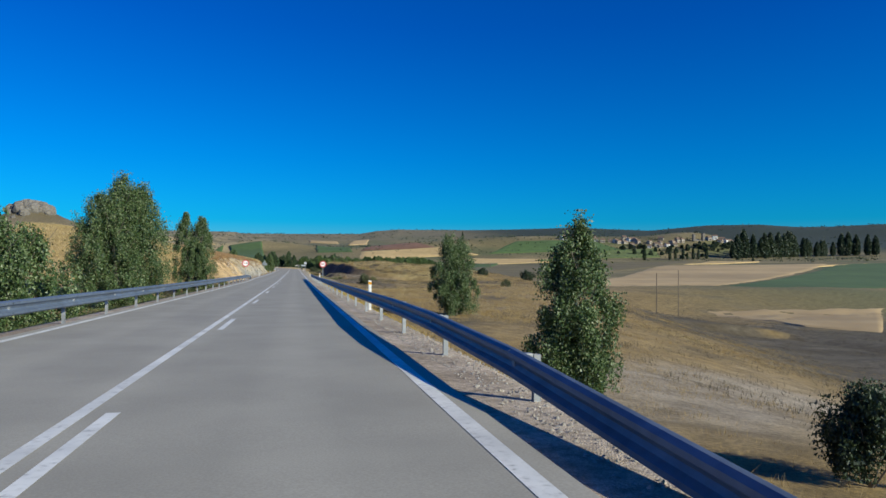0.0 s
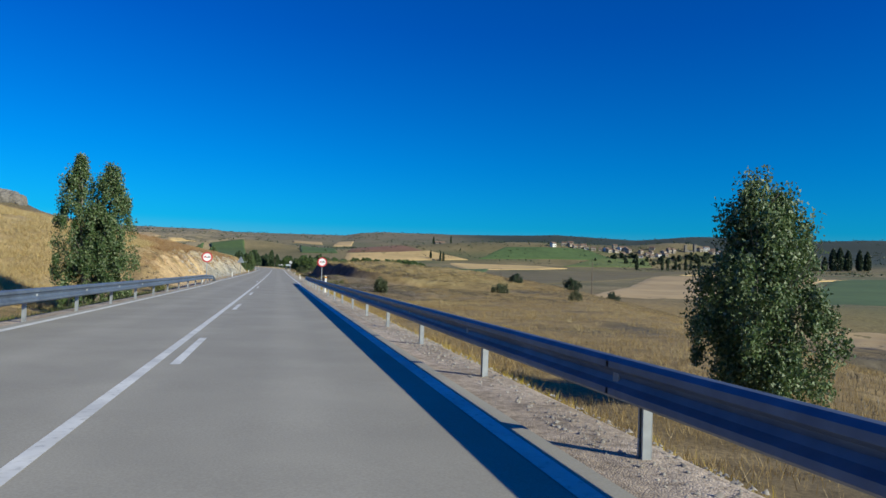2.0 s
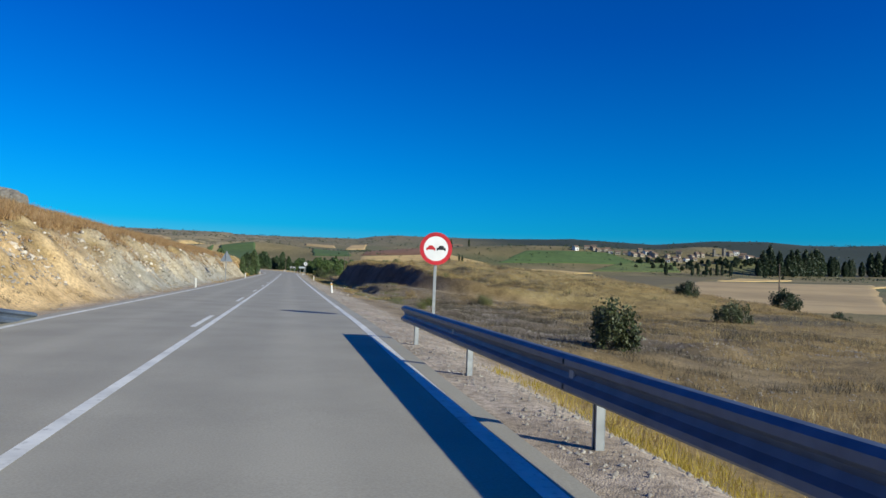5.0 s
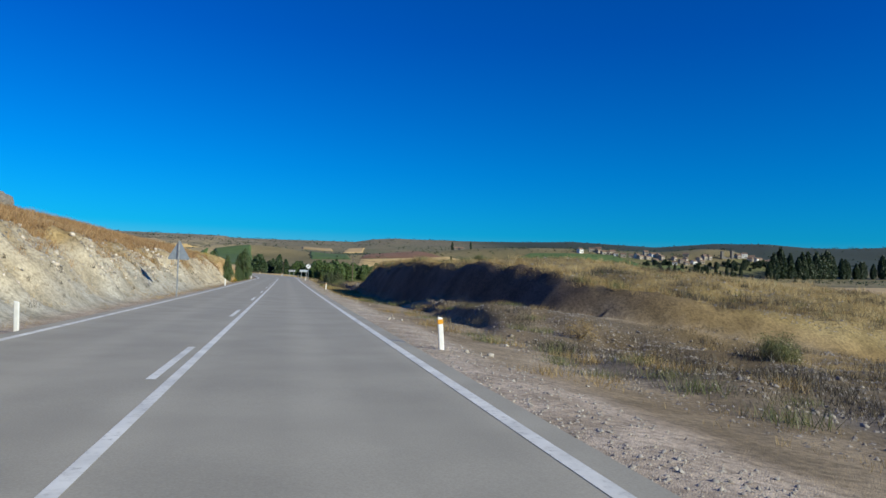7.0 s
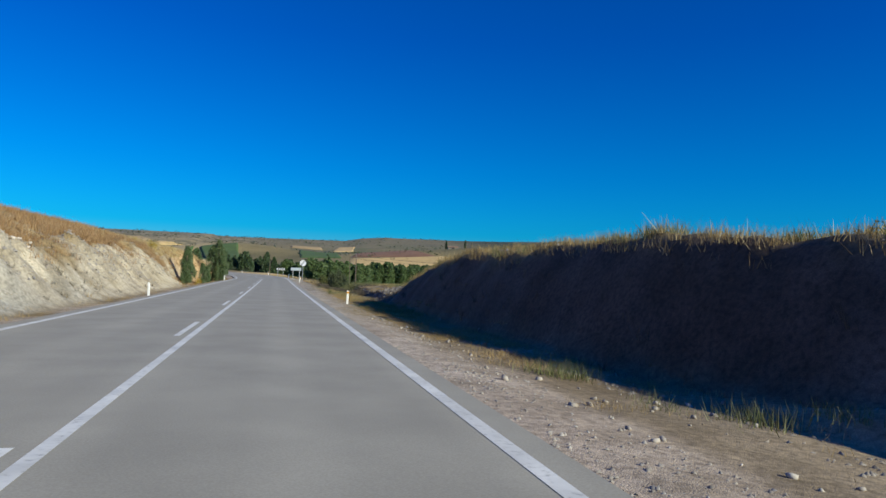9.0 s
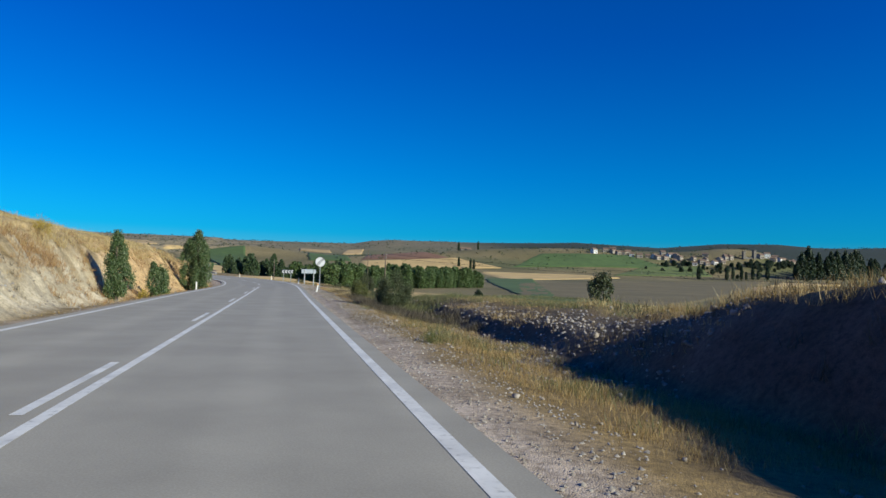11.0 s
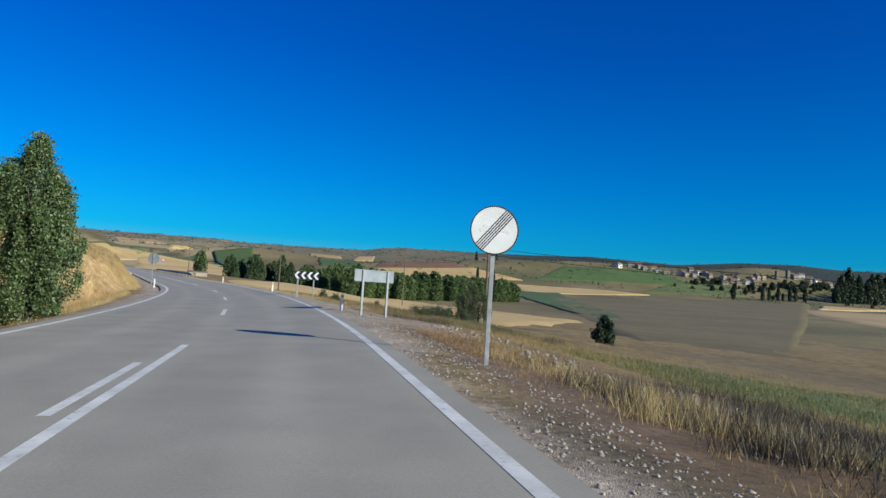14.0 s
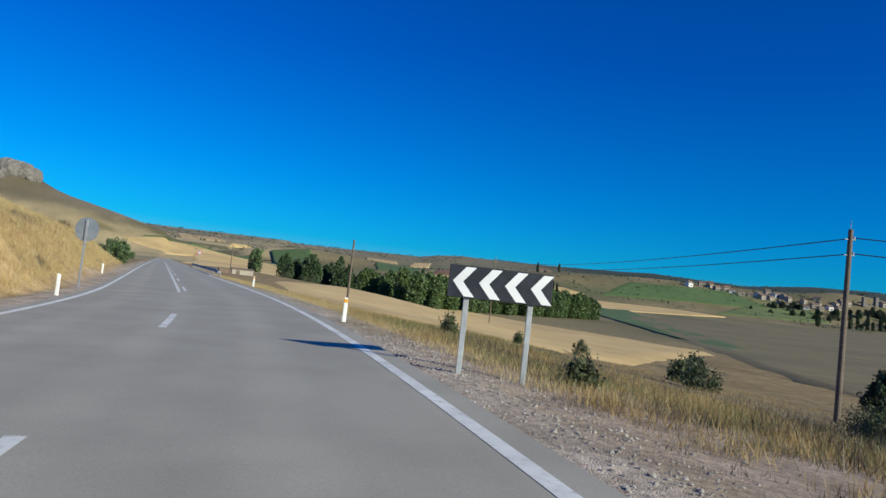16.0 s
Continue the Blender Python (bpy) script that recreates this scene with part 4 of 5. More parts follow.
bush(58.0, 140.0, 1.2, 1.6, "dark green juniper shrub on the slope", 28, 3000, 0.07, LEAF_DARK)
bush(16.1, 128.7, 0.5, 0.75, "yellow-green broom bush on stony ground", 39, 9000, 0.03, GRASS_OLIVE)
bush(33.0, 100.0, 0.9, 0.8, "low dark shrub in heath", 29, 2000)
bush(15.3, 156.0, 0.4, 0.5, "low shrub on top of the mound", 30, 2500)
bush(14.5, 163.0, 0.35, 0.35, "low shrub on top of the mound", 31, 1800)
bush(9.4, 268.0, 0.4, 0.45, "dry low bush beside the ditch", 32, 2500)
bush(11.0, 271.0, 0.5, 0.8, "dry olive bush beside the ditch", 33, 9000, 0.03)
bush(11.9, 266.0, 0.6, 0.7, "dry olive bush beside the ditch", 79, 8000, 0.03)
bush(8.8, 262.5, 0.35, 0.45, "dry low bush beside the ditch", 80, 4000, 0.03)
bush(14.5, 284.0, 0.9, 0.9, "dry low bush at the edge of a stubble field", 34, 2500)
bush(18.5, 292.0, 1.3, 0.7, "dark shrub at the edge of a stubble field", 35, 2500, 0.06, LEAF_DARK)
bush(-5.6, 76.5, 0.6, 0.35, "green weeds below the barrier end", 36, 1500, 0.05, GRASS_GREEN)
bush(-26.0, 343.0, 2.2, 1.6, "dense green shrub beside the road", 37, 6000, 0.09, LEAF_POPLAR)
bush(-28.0, 346.0, 2.3, 1.7, "dense green shrub beside the road", 38, 6000, 0.09, LEAF_POPLAR)


# ---- far fields ----
def field(corners, mat, label, crop=0.0):
    """A crop of its own colour lying on the land between four corners."""
    c = np.array(corners, float)
    n = 26
    u, v = np.meshgrid(np.linspace(0, 1, n), np.linspace(0, 1, n))
    u, v = u[..., None], v[..., None]
    p = (c[0] * (1 - u) + c[3] * u) * (1 - v) + (c[1] * (1 - u) + c[2] * u) * v
    p = p + np.stack([fbm(p[..., 1] / 40, p[..., 0] / 40, 2, 61), fbm(p[..., 0] / 40, p[..., 1] / 40, 2, 62)], -1) * 3 * ease(150, 500, p[..., 1:2])
    r = np.hypot(p[..., 0], p[..., 1] - 150)
    lift = np.full(r.shape, -1.0)
    lift[1:-1, 1:-1] = 1.0
    z = land(p[..., 0], p[..., 1]) + lift * (0.08 + 0.0011 * r) + np.where(lift > 0, crop, 0)
    verts = [(float(a), float(b), float(h)) for (a, b), h in zip(p.reshape(-1, 2), z.ravel())]
    faces = [(i * n + j, i * n + j + 1, (i + 1) * n + j + 1, (i + 1) * n + j) for i in range(n - 1) for j in range(n - 1)]
    ob = new("field", mesh_from("field", verts, faces, [mat], True))
    return tagged(ob, label, "field", kind="structure")


field([(83, 210), (415, 735), (640, 712), (147, 216)], FIELD_TAN, "wide tan stubble field on the valley floor")
field([(479, 582), (673, 691), (673, 690), (600, 671)], FIELD_GOLD, "pale strip of cut field beyond a stubble field")
field([(144, 212), (628, 696), (960, 770), (185, 178)], FIELD_GREEN, "green crop field beside a stubble field")
field([(54, 319), (173, 701), (679, 1006), (69, 306)], FIELD_PLOUGH, "ploughed grey-brown field in the valley")
field([(83, 389), (203, 853), (280, 907), (103, 411)], FIELD_GREEN, "narrow strip of green meadow along a ditch")
field([(0, 292), (-13, 378), (38, 506), (77, 387)], FIELD_GOLD, "golden stubble field below the road")
field([(-148, 842), (-195, 866), (-138, 1028), (-48, 1039)], FIELD_GOLD, "broad golden stubble band across the left slope")
field([(-154, 953), (-188, 896), (-101, 1117), (-53, 1121)], FIELD_GREEN, "green crop band above golden stubble")
field([(-370, 1810), (-491, 2273), (-378, 2297), (-327, 2150)], FIELD_TAN, "tan strip of stubble on a far slope")
field([(-244, 1674), (-278, 1869), (-161, 2119), (-168, 2118)], FIELD_GOLD, "pale strip of stubble on a far slope")
field([(97, 114), (104, 159), (164, 162), (101, 100)], FIELD_TAN, "tan band of stubble in the valley")
field([(300, 1065), (379, 1153), (534, 1164), (575, 1080)], FIELD_GREEN, "wide green crop on a far slope")
field([(-68, 975), (-116, 1285), (-58, 1315), (-34, 958)], FIELD_GREEN, "green crop beyond golden stubble on a far slope", 1.4)
field([(-158, 962), (-172, 1015), (-124, 1300), (-116, 1160)], FIELD_GREEN, "long green strip on a far slope", 1.2)
field([(94, 1037), (106, 1143), (247, 1137), (297, 1055)], FIELD_GOLD, "golden stubble on a far slope")
field([(226, 843), (249, 1019), (384, 992), (419, 959)], FIELD_GOLD, "golden stubble below a green slope")
field([(107, 1156), (173, 1430), (224, 1163), (240, 1129)], FIELD_RED, "red ploughed soil on a far slope")
field([(-112, 941), (-84, 1165), (-55, 1167), (-42, 1021)], FIELD_GREEN, "green crop on a far slope")
field([(-53, 481), (-140, 899), (-121, 1159), (-38, 843)], FIELD_GOLD, "golden stubble beside distant poplars")
field([(-155, 952), (-201, 1173), (-83, 1190), (-122, 1186)], FIELD_TAN, "tan strip of stubble on a far slope")
field([(-143, 913), (-149, 941), (-148, 1129), (-146, 1129)], FIELD_GREEN, "narrow green strip on a far slope")
field([(47, 2260), (48, 2328), (140, 2290), (142, 2193)], FIELD_TAN, "tan strip of stubble on a far slope")
field([(160, 2125), (193, 2313), (261, 2424), (225, 2169)], FIELD_TAN, "pale bare soil on a far slope")
field([(418, 997), (522, 1095), (629, 1106), (595, 1021)], FIELD_OLIVE, "faded green meadow before the village")
field([(35, 1171), (43, 1429), (102, 1426), (98, 1145)], FIELD_GREEN, "green crop on a far slope")
field([(464, 756), (607, 913), (659, 865), (633, 839)], FIELD_GOLD, "pale stubble beyond a ploughed field")


# ---- village ----
def house(x, y, wide, deep, high, mat, turn, label):
    z = ground_at(x, y) - 0.8
    h = thing("house", (x, y, z), label, "house", "village houses", turn)
    bm = bmesh.new()
    box(bm, (wide, deep, high), (0, 0, high / 2))
    wall = part("wall", bm, mat, h)
    bm = bmesh.new()
    o, t = 0.5, deep * 0.3
    for s in (-1, 1):
        vs = [bm.verts.new(p) for p in ((-wide / 2 - o, s * (deep / 2 + o), high - 0.25), (wide / 2 + o, s * (deep / 2 + o), high - 0.25), (wide / 2 + o, 0, high + t), (-wide / 2 - o, 0, high + t))]
        f = bm.faces.new(vs)
        g = bmesh.ops.extrude_face_region(bm, geom=[f])
        bmesh.ops.translate(bm, vec=(0, 0, 0.3), verts=[v for v in g["geom"] if isinstance(v, bmesh.types.BMVert)])
    bmesh.ops.recalc_face_normals(bm, faces=bm.faces)
    part("roof", bm, TILES, h)
    for s in (-1, 1):
        bm = bmesh.new()
        vs = [bm.verts.new(p) for p in ((s * wide / 2, -deep / 2, high), (s * wide / 2, deep / 2, high), (s * wide / 2, 0, high + t))]
        f = bm.faces.new(vs)
        g = bmesh.ops.extrude_face_region(bm, geom=[f])
        bmesh.ops.translate(bm, vec=(-s * 0.3, 0, 0), verts=[v for v in g["geom"] if isinstance(v, bmesh.types.BMVert)])
        part("gable", bm, mat, h)
    floors = 2 if high > 6.5 else 1
    for f in range(floors):
        for k in range(3):
            bm = bmesh.new()
            box(bm, (1.1, 0.2, 1.4), (wide * (k - 1) * 0.3, -deep / 2 - 0.03, 2.4 + 2.9 * f))
            part("window", bm, DARK_PANE, wall)
    bm = bmesh.new()
    box(bm, (1.3, 0.24, 2.2), (wide * 0.16, -deep / 2 - 0.03, 1.9))
    part("door", bm, WOOD, wall)
    return h


VILLAGE = [
    (479, 1170, 12, 9, 9, WHITEWASH, 21),
    (528, 1168, 11, 8, 7, PLASTER, -30),
    (540, 1162, 10, 8, 6, WHITEWASH, -23),
    (550, 1155, 12, 9, 7, PLASTER, -19),
    (565, 1156, 10, 8, 6, PLASTER, -23),
    (576, 1146, 13, 9, 7, PLASTER, 21),
    (589, 1146, 16, 9, 6, PLASTER, 25),
    (593, 1127, 11, 9, 6, PLASTER, 5),
    (603, 1117, 10, 8, 7, PLASTER, -33),
    (620, 1112, 10, 8, 6, WHITEWASH, -29),
    (638, 1120, 12, 9, 7, PLASTER, -12),
    (640, 1110, 10, 8, 6, PLASTER, -5),
    (654, 1111, 11, 9, 7, WHITEWASH, 8),
    (670, 1113, 10, 8, 6, PLASTER, -2),
    (761, 1128, 12, 9, 10, WHITEWASH, -17),
    (773, 1124, 12, 9, 8, PLASTER, -24),
    (783, 1120, 11, 8, 7, PLASTER, 13),
    (791, 1116, 10, 8, 6, PLASTER, 16),
    (799, 1097, 10, 8, 6, PLASTER, -33),
]
lane = random.Random(17)
for k in range(30):
    t = k / 29
    VILLAGE.append((lane.uniform(505, 700) if k < 20 else lane.uniform(745, 815), 0, lane.uniform(9, 13), lane.uniform(8, 10), lane.uniform(6, 9), WHITEWASH if k % 7 == 0 else PLASTER, lane.uniform(-40, 40)))
    VILLAGE[-1] = (VILLAGE[-1][0], (1195 - 0.26 * (VILLAGE[-1][0] - 480) + lane.uniform(-28, 12)) if k < 20 else 1118 + lane.uniform(-22, 14), *VILLAGE[-1][2:])
for x, y, w, l, h, m, turn in VILLAGE:
    w, l, h = w * 0.72, l * 0.78, h * 0.74
    house(x, y, w, l, h, m, turn, "whitewashed village house with a tiled roof on the hillside" if m is WHITEWASH else "stone-coloured village house with a tiled roof")


def ruin(x, y, z):
    c = thing("castle_ruin", (x, y, z), "ruined stone castle with two towers on a hilltop", "castle")
    for dx, w, high in ((-11, 4.2, 12), (8, 4.8, 14)):
        bm = bmesh.new()
        box(bm, (w, w, high), (dx, 0, high / 2), 0.3)
        for k in range(3):
            box(bm, (w * 0.22, w, 1.3), (dx + (k - 1) * w * 0.38, 0, high + 0.5))
        part("tower", bm, OLD_STONE, c)
    bm = bmesh.new()
    box(bm, (18, 2.0, 3), (-2, 0, 1.5), 0.2)
    box(bm, (4, 2.0, 2), (-7, 0.1, 3.6))
    part("wall", bm, OLD_STONE, c)
    return c


ruin(725, 1122, ground_at(725, 1122) - 1.0)
house(287, 1239, 18, 7, 3, OLD_STONE, 4, "long low stone building on a ridge between two cypresses")


# ---- far trees ----
def grove_profile(h):
    return np.interp(h, [0, 0.15, 0.5, 0.8, 0.93, 1.0], [0.7, 0.9, 1.0, 0.9, 0.62, 0.3])


def far_tree(tall, wide, label, seed, leaves, leaf, stems, profile, foliage, low=0.05):
    return tree((0, -1000), tall, wide, label, seed, leaves, leaf, stems, low, profile, foliage, "far_tree", "tree", "trees in the valley")


def scatter_tree(base, spots, rng, low=0.8, high=1.15):
    for n, (x, y) in enumerate(spots):
        s = rng.uniform(low, high)
        m = Matrix.Translation((x, y, ground_at(x, y) - 0.3)) @ pose(0, 0, 0, 0, 0, rng.uniform(0, 360)) @ Matrix.Diagonal((s * rng.uniform(0.85, 1.15), s, s * rng.uniform(0.88, 1.1), 1))
        if n == 0:
            base.matrix_basis = m
        else:
            copy_thing(base, m)


far_rng = np.random.default_rng(77)
plantation = far_tree(12.0, 1.9, "slender green poplar in a plantation", 81, 2600, 0.34, ((0, 0, 1.0), (1.4, 0.4, 0.9), (-1.2, 0.8, 0.95)), grove_profile, LEAF_GROVE)
spots = [(12 + 103 * t + far_rng.normal() * 1.2 - 5.0 * r, 462 + 100 * t + 8 * r + far_rng.normal() * 1.2) for r in range(4) for t in np.linspace(0.1, 1, 40)]
scatter_tree(plantation, spots, far_rng, 0.72, 1.12)
copse = far_tree(14.0, 2.8, "dark broad poplar in a riverside copse", 82, 2400, 0.46, ((0, 0, 1.0), (2.2, 0.6, 0.75), (-2.0, 0.9, 0.88)), poplar_profile, LEAF_FAR)
spots = [(-24 + 58 * t + far_rng.normal() * 2, 560 + far_rng.uniform(-18, 25)) for t in np.linspace(0, 1, 42)]
scatter_tree(copse, spots, far_rng, 0.65, 1.25)
silver = far_tree(9.0, 2.6, "grey-green willow in front of a copse", 83, 1800, 0.48, ((0, 0, 1.0), (0.9, 0.3, 0.9)), round_profile, LEAF_BUSH)
scatter_tree(silver, [(4 + 52 * t + far_rng.normal() * 2, 545 + far_rng.uniform(-8, 8)) for t in np.linspace(0, 1, 10)], far_rng, 0.7, 1.1)
lone = far_tree(14.0, 2.6, "lone green poplar beside the distant road", 84, 2200, 0.45, ((-0.6, 0, 1.0), (0.9, 0.3, 0.92)), poplar_profile, LEAF_POPLAR)
scatter_tree(lone, [(-55, 690), (-58, 700)], far_rng, 0.95, 1.1)
column = far_tree(32.0, 5.0, "tall dark columnar poplar in a valley row", 85, 1100, 0.95, ((0, 0, 1.0),), poplar_profile, LEAF_DARK)
scatter_tree(column, [(530, 966), (581, 979), (591, 980), (608, 985), (616, 986), (627, 987), (639, 991), (655, 993), (713, 1000), (723, 1003), (736, 1005), (746, 1008), (764, 1011)], far_rng, 0.55, 1.1)
column_b = far_tree(34.0, 7.0, "tall dark broad poplar in a valley row", 86, 1200, 1.05, ((0, 0, 1.0), (1.2, 0.5, 0.9)), poplar_profile, LEAF_DARK)
scatter_tree(column_b, [(779, 1014), (793, 1019), (805, 1022), (818, 1028), (833, 1034), (853, 1042), (869, 1048), (883, 1048), (897, 1049), (911, 1048), (927, 1049), (943, 1046), (957, 1042), (708, 999), (718, 1002), (731, 1004), (753, 1009), (771, 1013), (787, 1016), (814, 1025), (846, 1040), (862, 1045), (891, 1049), (921, 1049), (966, 1036), (978, 1031), (993, 1022), (1006, 1018)], far_rng, 0.6, 1.15)
garden = far_tree(11.0, 4.2, "dark rounded tree among the village houses", 87, 900, 0.85, ((0, 0, 1.0), (1.5, 0.6, 0.9)), round_profile, LEAF_DARK)
scatter_tree(garden, [(559, 1052), (577, 1058), (584, 1043), (607, 1049), (626, 1057), (648, 1071), (616, 1004), (644, 1034), (668, 1024), (686, 957), (684, 917), (763, 991), (531, 1056), (512, 1068)] + [(560 + 8.2 * k + far_rng.normal() * 6, 1096 + far_rng.normal() * 14) for k in range(32)] + [(700 + 3.4 * k + far_rng.normal() * 3, 1092 + far_rng.normal() * 9) for k in range(26)], far_rng, 0.5, 1.15)
cypress = far_tree(13.0, 1.9, "narrow dark cypress on a ridge", 88, 900, 0.7, ((0, 0, 1.0),), poplar_profile, LEAF_DARK, 0.02)
scatter_tree(cypress, [(273, 1227), (303, 1219), (233, 1069), (243, 1045), (248, 1047)], far_rng, 0.95, 1.05)


def scrub():
    """Bushes dotted over the far hills."""
    rng = np.random.default_rng(91)
    a = np.radians(rng.uniform(-34, 52, 9000))
    r = np.exp(rng.uniform(np.log(950), np.log(3300), 9000))
    x, y = r * np.sin(a), 150 + r * np.cos(a)
    keep = fbm(x / 150, y / 150, 4, 57) + rng.uniform(-0.25, 0.25, 9000) > 0.02
    x, y, r = x[keep], y[keep], r[keep]
    z = land(x, y)
    size = rng.uniform(0.9, 2.3, len(x)) * (0.7 + r / 2600)
    pts = np.stack([x, y, z + size * 0.5], 1)
    many = np.repeat(pts, 7, 0) + rng.normal(size=(7 * len(pts), 3)) * np.repeat(size, 7)[:, None] * (0.8, 0.8, 0.45)
    quads = leaf_quads(many, 1.0, rng) - many[:, None]
    quads = many[:, None] + quads * np.repeat(size, 7)[:, None, None] * 0.5
    ob = new("hill_scrub", quads_mesh("hill_scrub", quads, LEAF_DARK))
    tagged(ob, "dark scrub and holm oaks dotted over far hills", "scrub", kind="stuff")


scrub()


def crag():
    """The rocky top of the hill."""
    rng = np.random.default_rng(95)
    bm = bmesh.new()
    for k in range(40):
        x, y = -318 + rng.normal() * 12, 940 + rng.normal() * 10
        s = rng.uniform(3, 9)
        m = Matrix.Translation((x, y, ground_at(x, y) + s * 0.15)) @ pose(0, 0, 0, *rng.uniform(0, 90, 3)) @ Matrix.Diagonal((s, s * 0.8, s * 0.9, 1))
        bmesh.ops.create_icosphere(bm, subdivisions=2, radius=1, matrix=m)
    for v in bm.verts:
        v.co += noise.noise_vector(v.co * 0.35) * 1.5
    me = bpy.data.meshes.new("crag")
    bm.to_mesh(me)
    bm.free()
    me.materials.append(OLD_STONE)
    tagged(new("rocky_crag", me), "bare grey rocks crowning a hill", "rock", kind="stuff")


crag()


# ---- poles and cables ----
def pole(x, y, top, label, arm=False, sink=0.3, r=0.11):
    z = ground_at(x, y)
    p = thing("utility_pole", (x, y, z), label, "utility pole")
    bm = bmesh.new()
    tube(bm, (0, 0, -sink), (0, 0, top - z), r, r * 0.72, 12)
    part("shaft", bm, WOOD, p)
    if arm:
        for k in (0, 1):
            bm = bmesh.new()
            tube(bm, (-0.2, 0, top - z - 0.35 - 0.55 * k), (0.2, 0, top - z - 0.35 - 0.55 * k), 0.02, 0.02, 8)
            bracket = part("bracket", bm, ZINC_DULL, p)
            bm = bmesh.new()
            tube(bm, (0.16, 0, top - z - 0.36 - 0.55 * k), (0.16, 0, top - z - 0.24 - 0.55 * k), 0.04, 0.03, 8)
            part("insulator", bm, SIGN_GREY, bracket)
        bm = bmesh.new()
        tube(bm, (0, 0, top - z - 0.02), (0, 0, top - z + 0.35), 0.015, 0.006, 6)
        part("spike", bm, ZINC_DULL, p)
    return p


pole(17.4, 280.2, 5.15, "weathered wooden power pole carrying two cables", True)
pole(27.0, 382.0, 8.9, "weathered wooden power pole carrying two cables", True)
pole(70.0, 236.0, 3.0, "weathered wooden power pole carrying two cables", True)
pole(0.55, 296.0, 3.7, "thin wooden pole at the edge of a stubble field", False, 0.3, 0.07)
pole(65.8, 113.8, 0.92, "thin bare wooden pole in heath", False, 0.3, 0.09)
pole(82.8, 134.6, 1.4, "thin bare wooden pole in heath", False, 0.3, 0.09)
pole(59.5, 150.5, 4.2, "thin bare wooden pole in heath", False, 0.3, 0.09)
pole(-21.5, 392.0, 5.9, "thin wooden pole beside the distant road", False, 0.3, 0.1)


def cable(a, b, sag, label):
    a, b = Vector(a), Vector(b)
    across = (b - a).cross(Vector((0, 0, 1))).normalized() * 0.02
    verts, faces = [], []
    for k in range(17):
        t = k / 16
        p = a.lerp(b, t) - Vector((0, 0, sag * 4 * t * (1 - t)))
        for j in range(6):
            q = math.radians(60 * j)
            verts.append(p + across * math.cos(q) + Vector((0, 0, 0.02 * math.sin(q))))
            if k:
                n, m = 6 * k + j, 6 * k + (j + 1) % 6
                faces.append((n - 6, m - 6, m, n))
    me = mesh_from("cable", verts, faces, [CABLE], True)
    return tagged(new("cable", me), label, "cable", "overhead cables")


for k in (0, 1):
    cable((17.55, 280.2, 4.87 - 0.55 * k), (27.15, 382, 8.62 - 0.55 * k), 1.0, "black overhead cable sagging between wooden poles")
    cable((17.55, 280.2, 4.87 - 0.55 * k), (70.15, 236, 2.75 - 0.55 * k), 0.7, "black overhead cable sagging between wooden poles")


# ---- beside the distant road ----
bush(4.5, 284.8, 0.6, 0.3, "dark shrub standing in golden stubble", 60, 1800, 0.06, LEAF_BUSH)
bush(23.1, 321.9, 1.3, 1.0, "dark shrub standing in golden stubble", 61, 1800, 0.06, LEAF_BUSH)
bush(4.6, 270.2, 0.28, 0.28, "dark shrub standing in golden stubble", 62, 1800, 0.06, LEAF_BUSH)
bush(16.5, 289.7, 1.0, 0.45, "dark shrub standing in golden stubble", 63, 1800, 0.06, LEAF_BUSH)
bush(10.7, 298.0, 0.4, 0.3, "dark shrub standing in golden stubble", 64, 1800, 0.06, LEAF_BUSH)
bush(-9.6, 460.0, 1.6, 1.4, "dark shrub standing in golden stubble", 65, 1800, 0.06, LEAF_BUSH)
bush(-15.1, 440.0, 1.3, 1.6, "dark shrub standing in golden stubble", 66, 1800, 0.06, LEAF_BUSH)
bush(-11.4, 450.0, 1.2, 1.2, "dark shrub standing in golden stubble", 67, 1800, 0.06, LEAF_BUSH)

guard_rail(0.0, 326.0, 16, -1, "dark weathered crash barrier beside the distant road", lambda y: (float(centre_x(y)) + 4.45, float(ease(330, 326, y)) * -0.1))


def hut(x, y):
    z = ground_at(x, y) - 0.1
    h = thing("hut", (x, y, z), "low pale masonry hut with a tiled lean-to roof", "hut", turn=18)
    bm = bmesh.new()
    box(bm, (4.2, 2.0, 1.1), (0, 0, 0.55), 0.03)
    wall = part("wall", bm, PLASTER, h)
    bm = bmesh.new()
    box(bm, (4.5, 2.4, 0.12), (0, 0, 1.2), 0.03, Matrix.Rotation(radians(5), 4, "X"))
    part("roof", bm, TILES, h)
    bm = bmesh.new()
    box(bm, (2.4, 1.8, 0.9), (-3.3, 0.1, 0.45), 0.03)
    part("annexe", bm, TILES, h, "reddish brick annexe")
    bm = bmesh.new()
    box(bm, (0.7, 0.1, 0.85), (-0.9, -1.0, 0.45))
    part("door", bm, WOOD, wall)
    return h


hut(-20.5, 400.0)


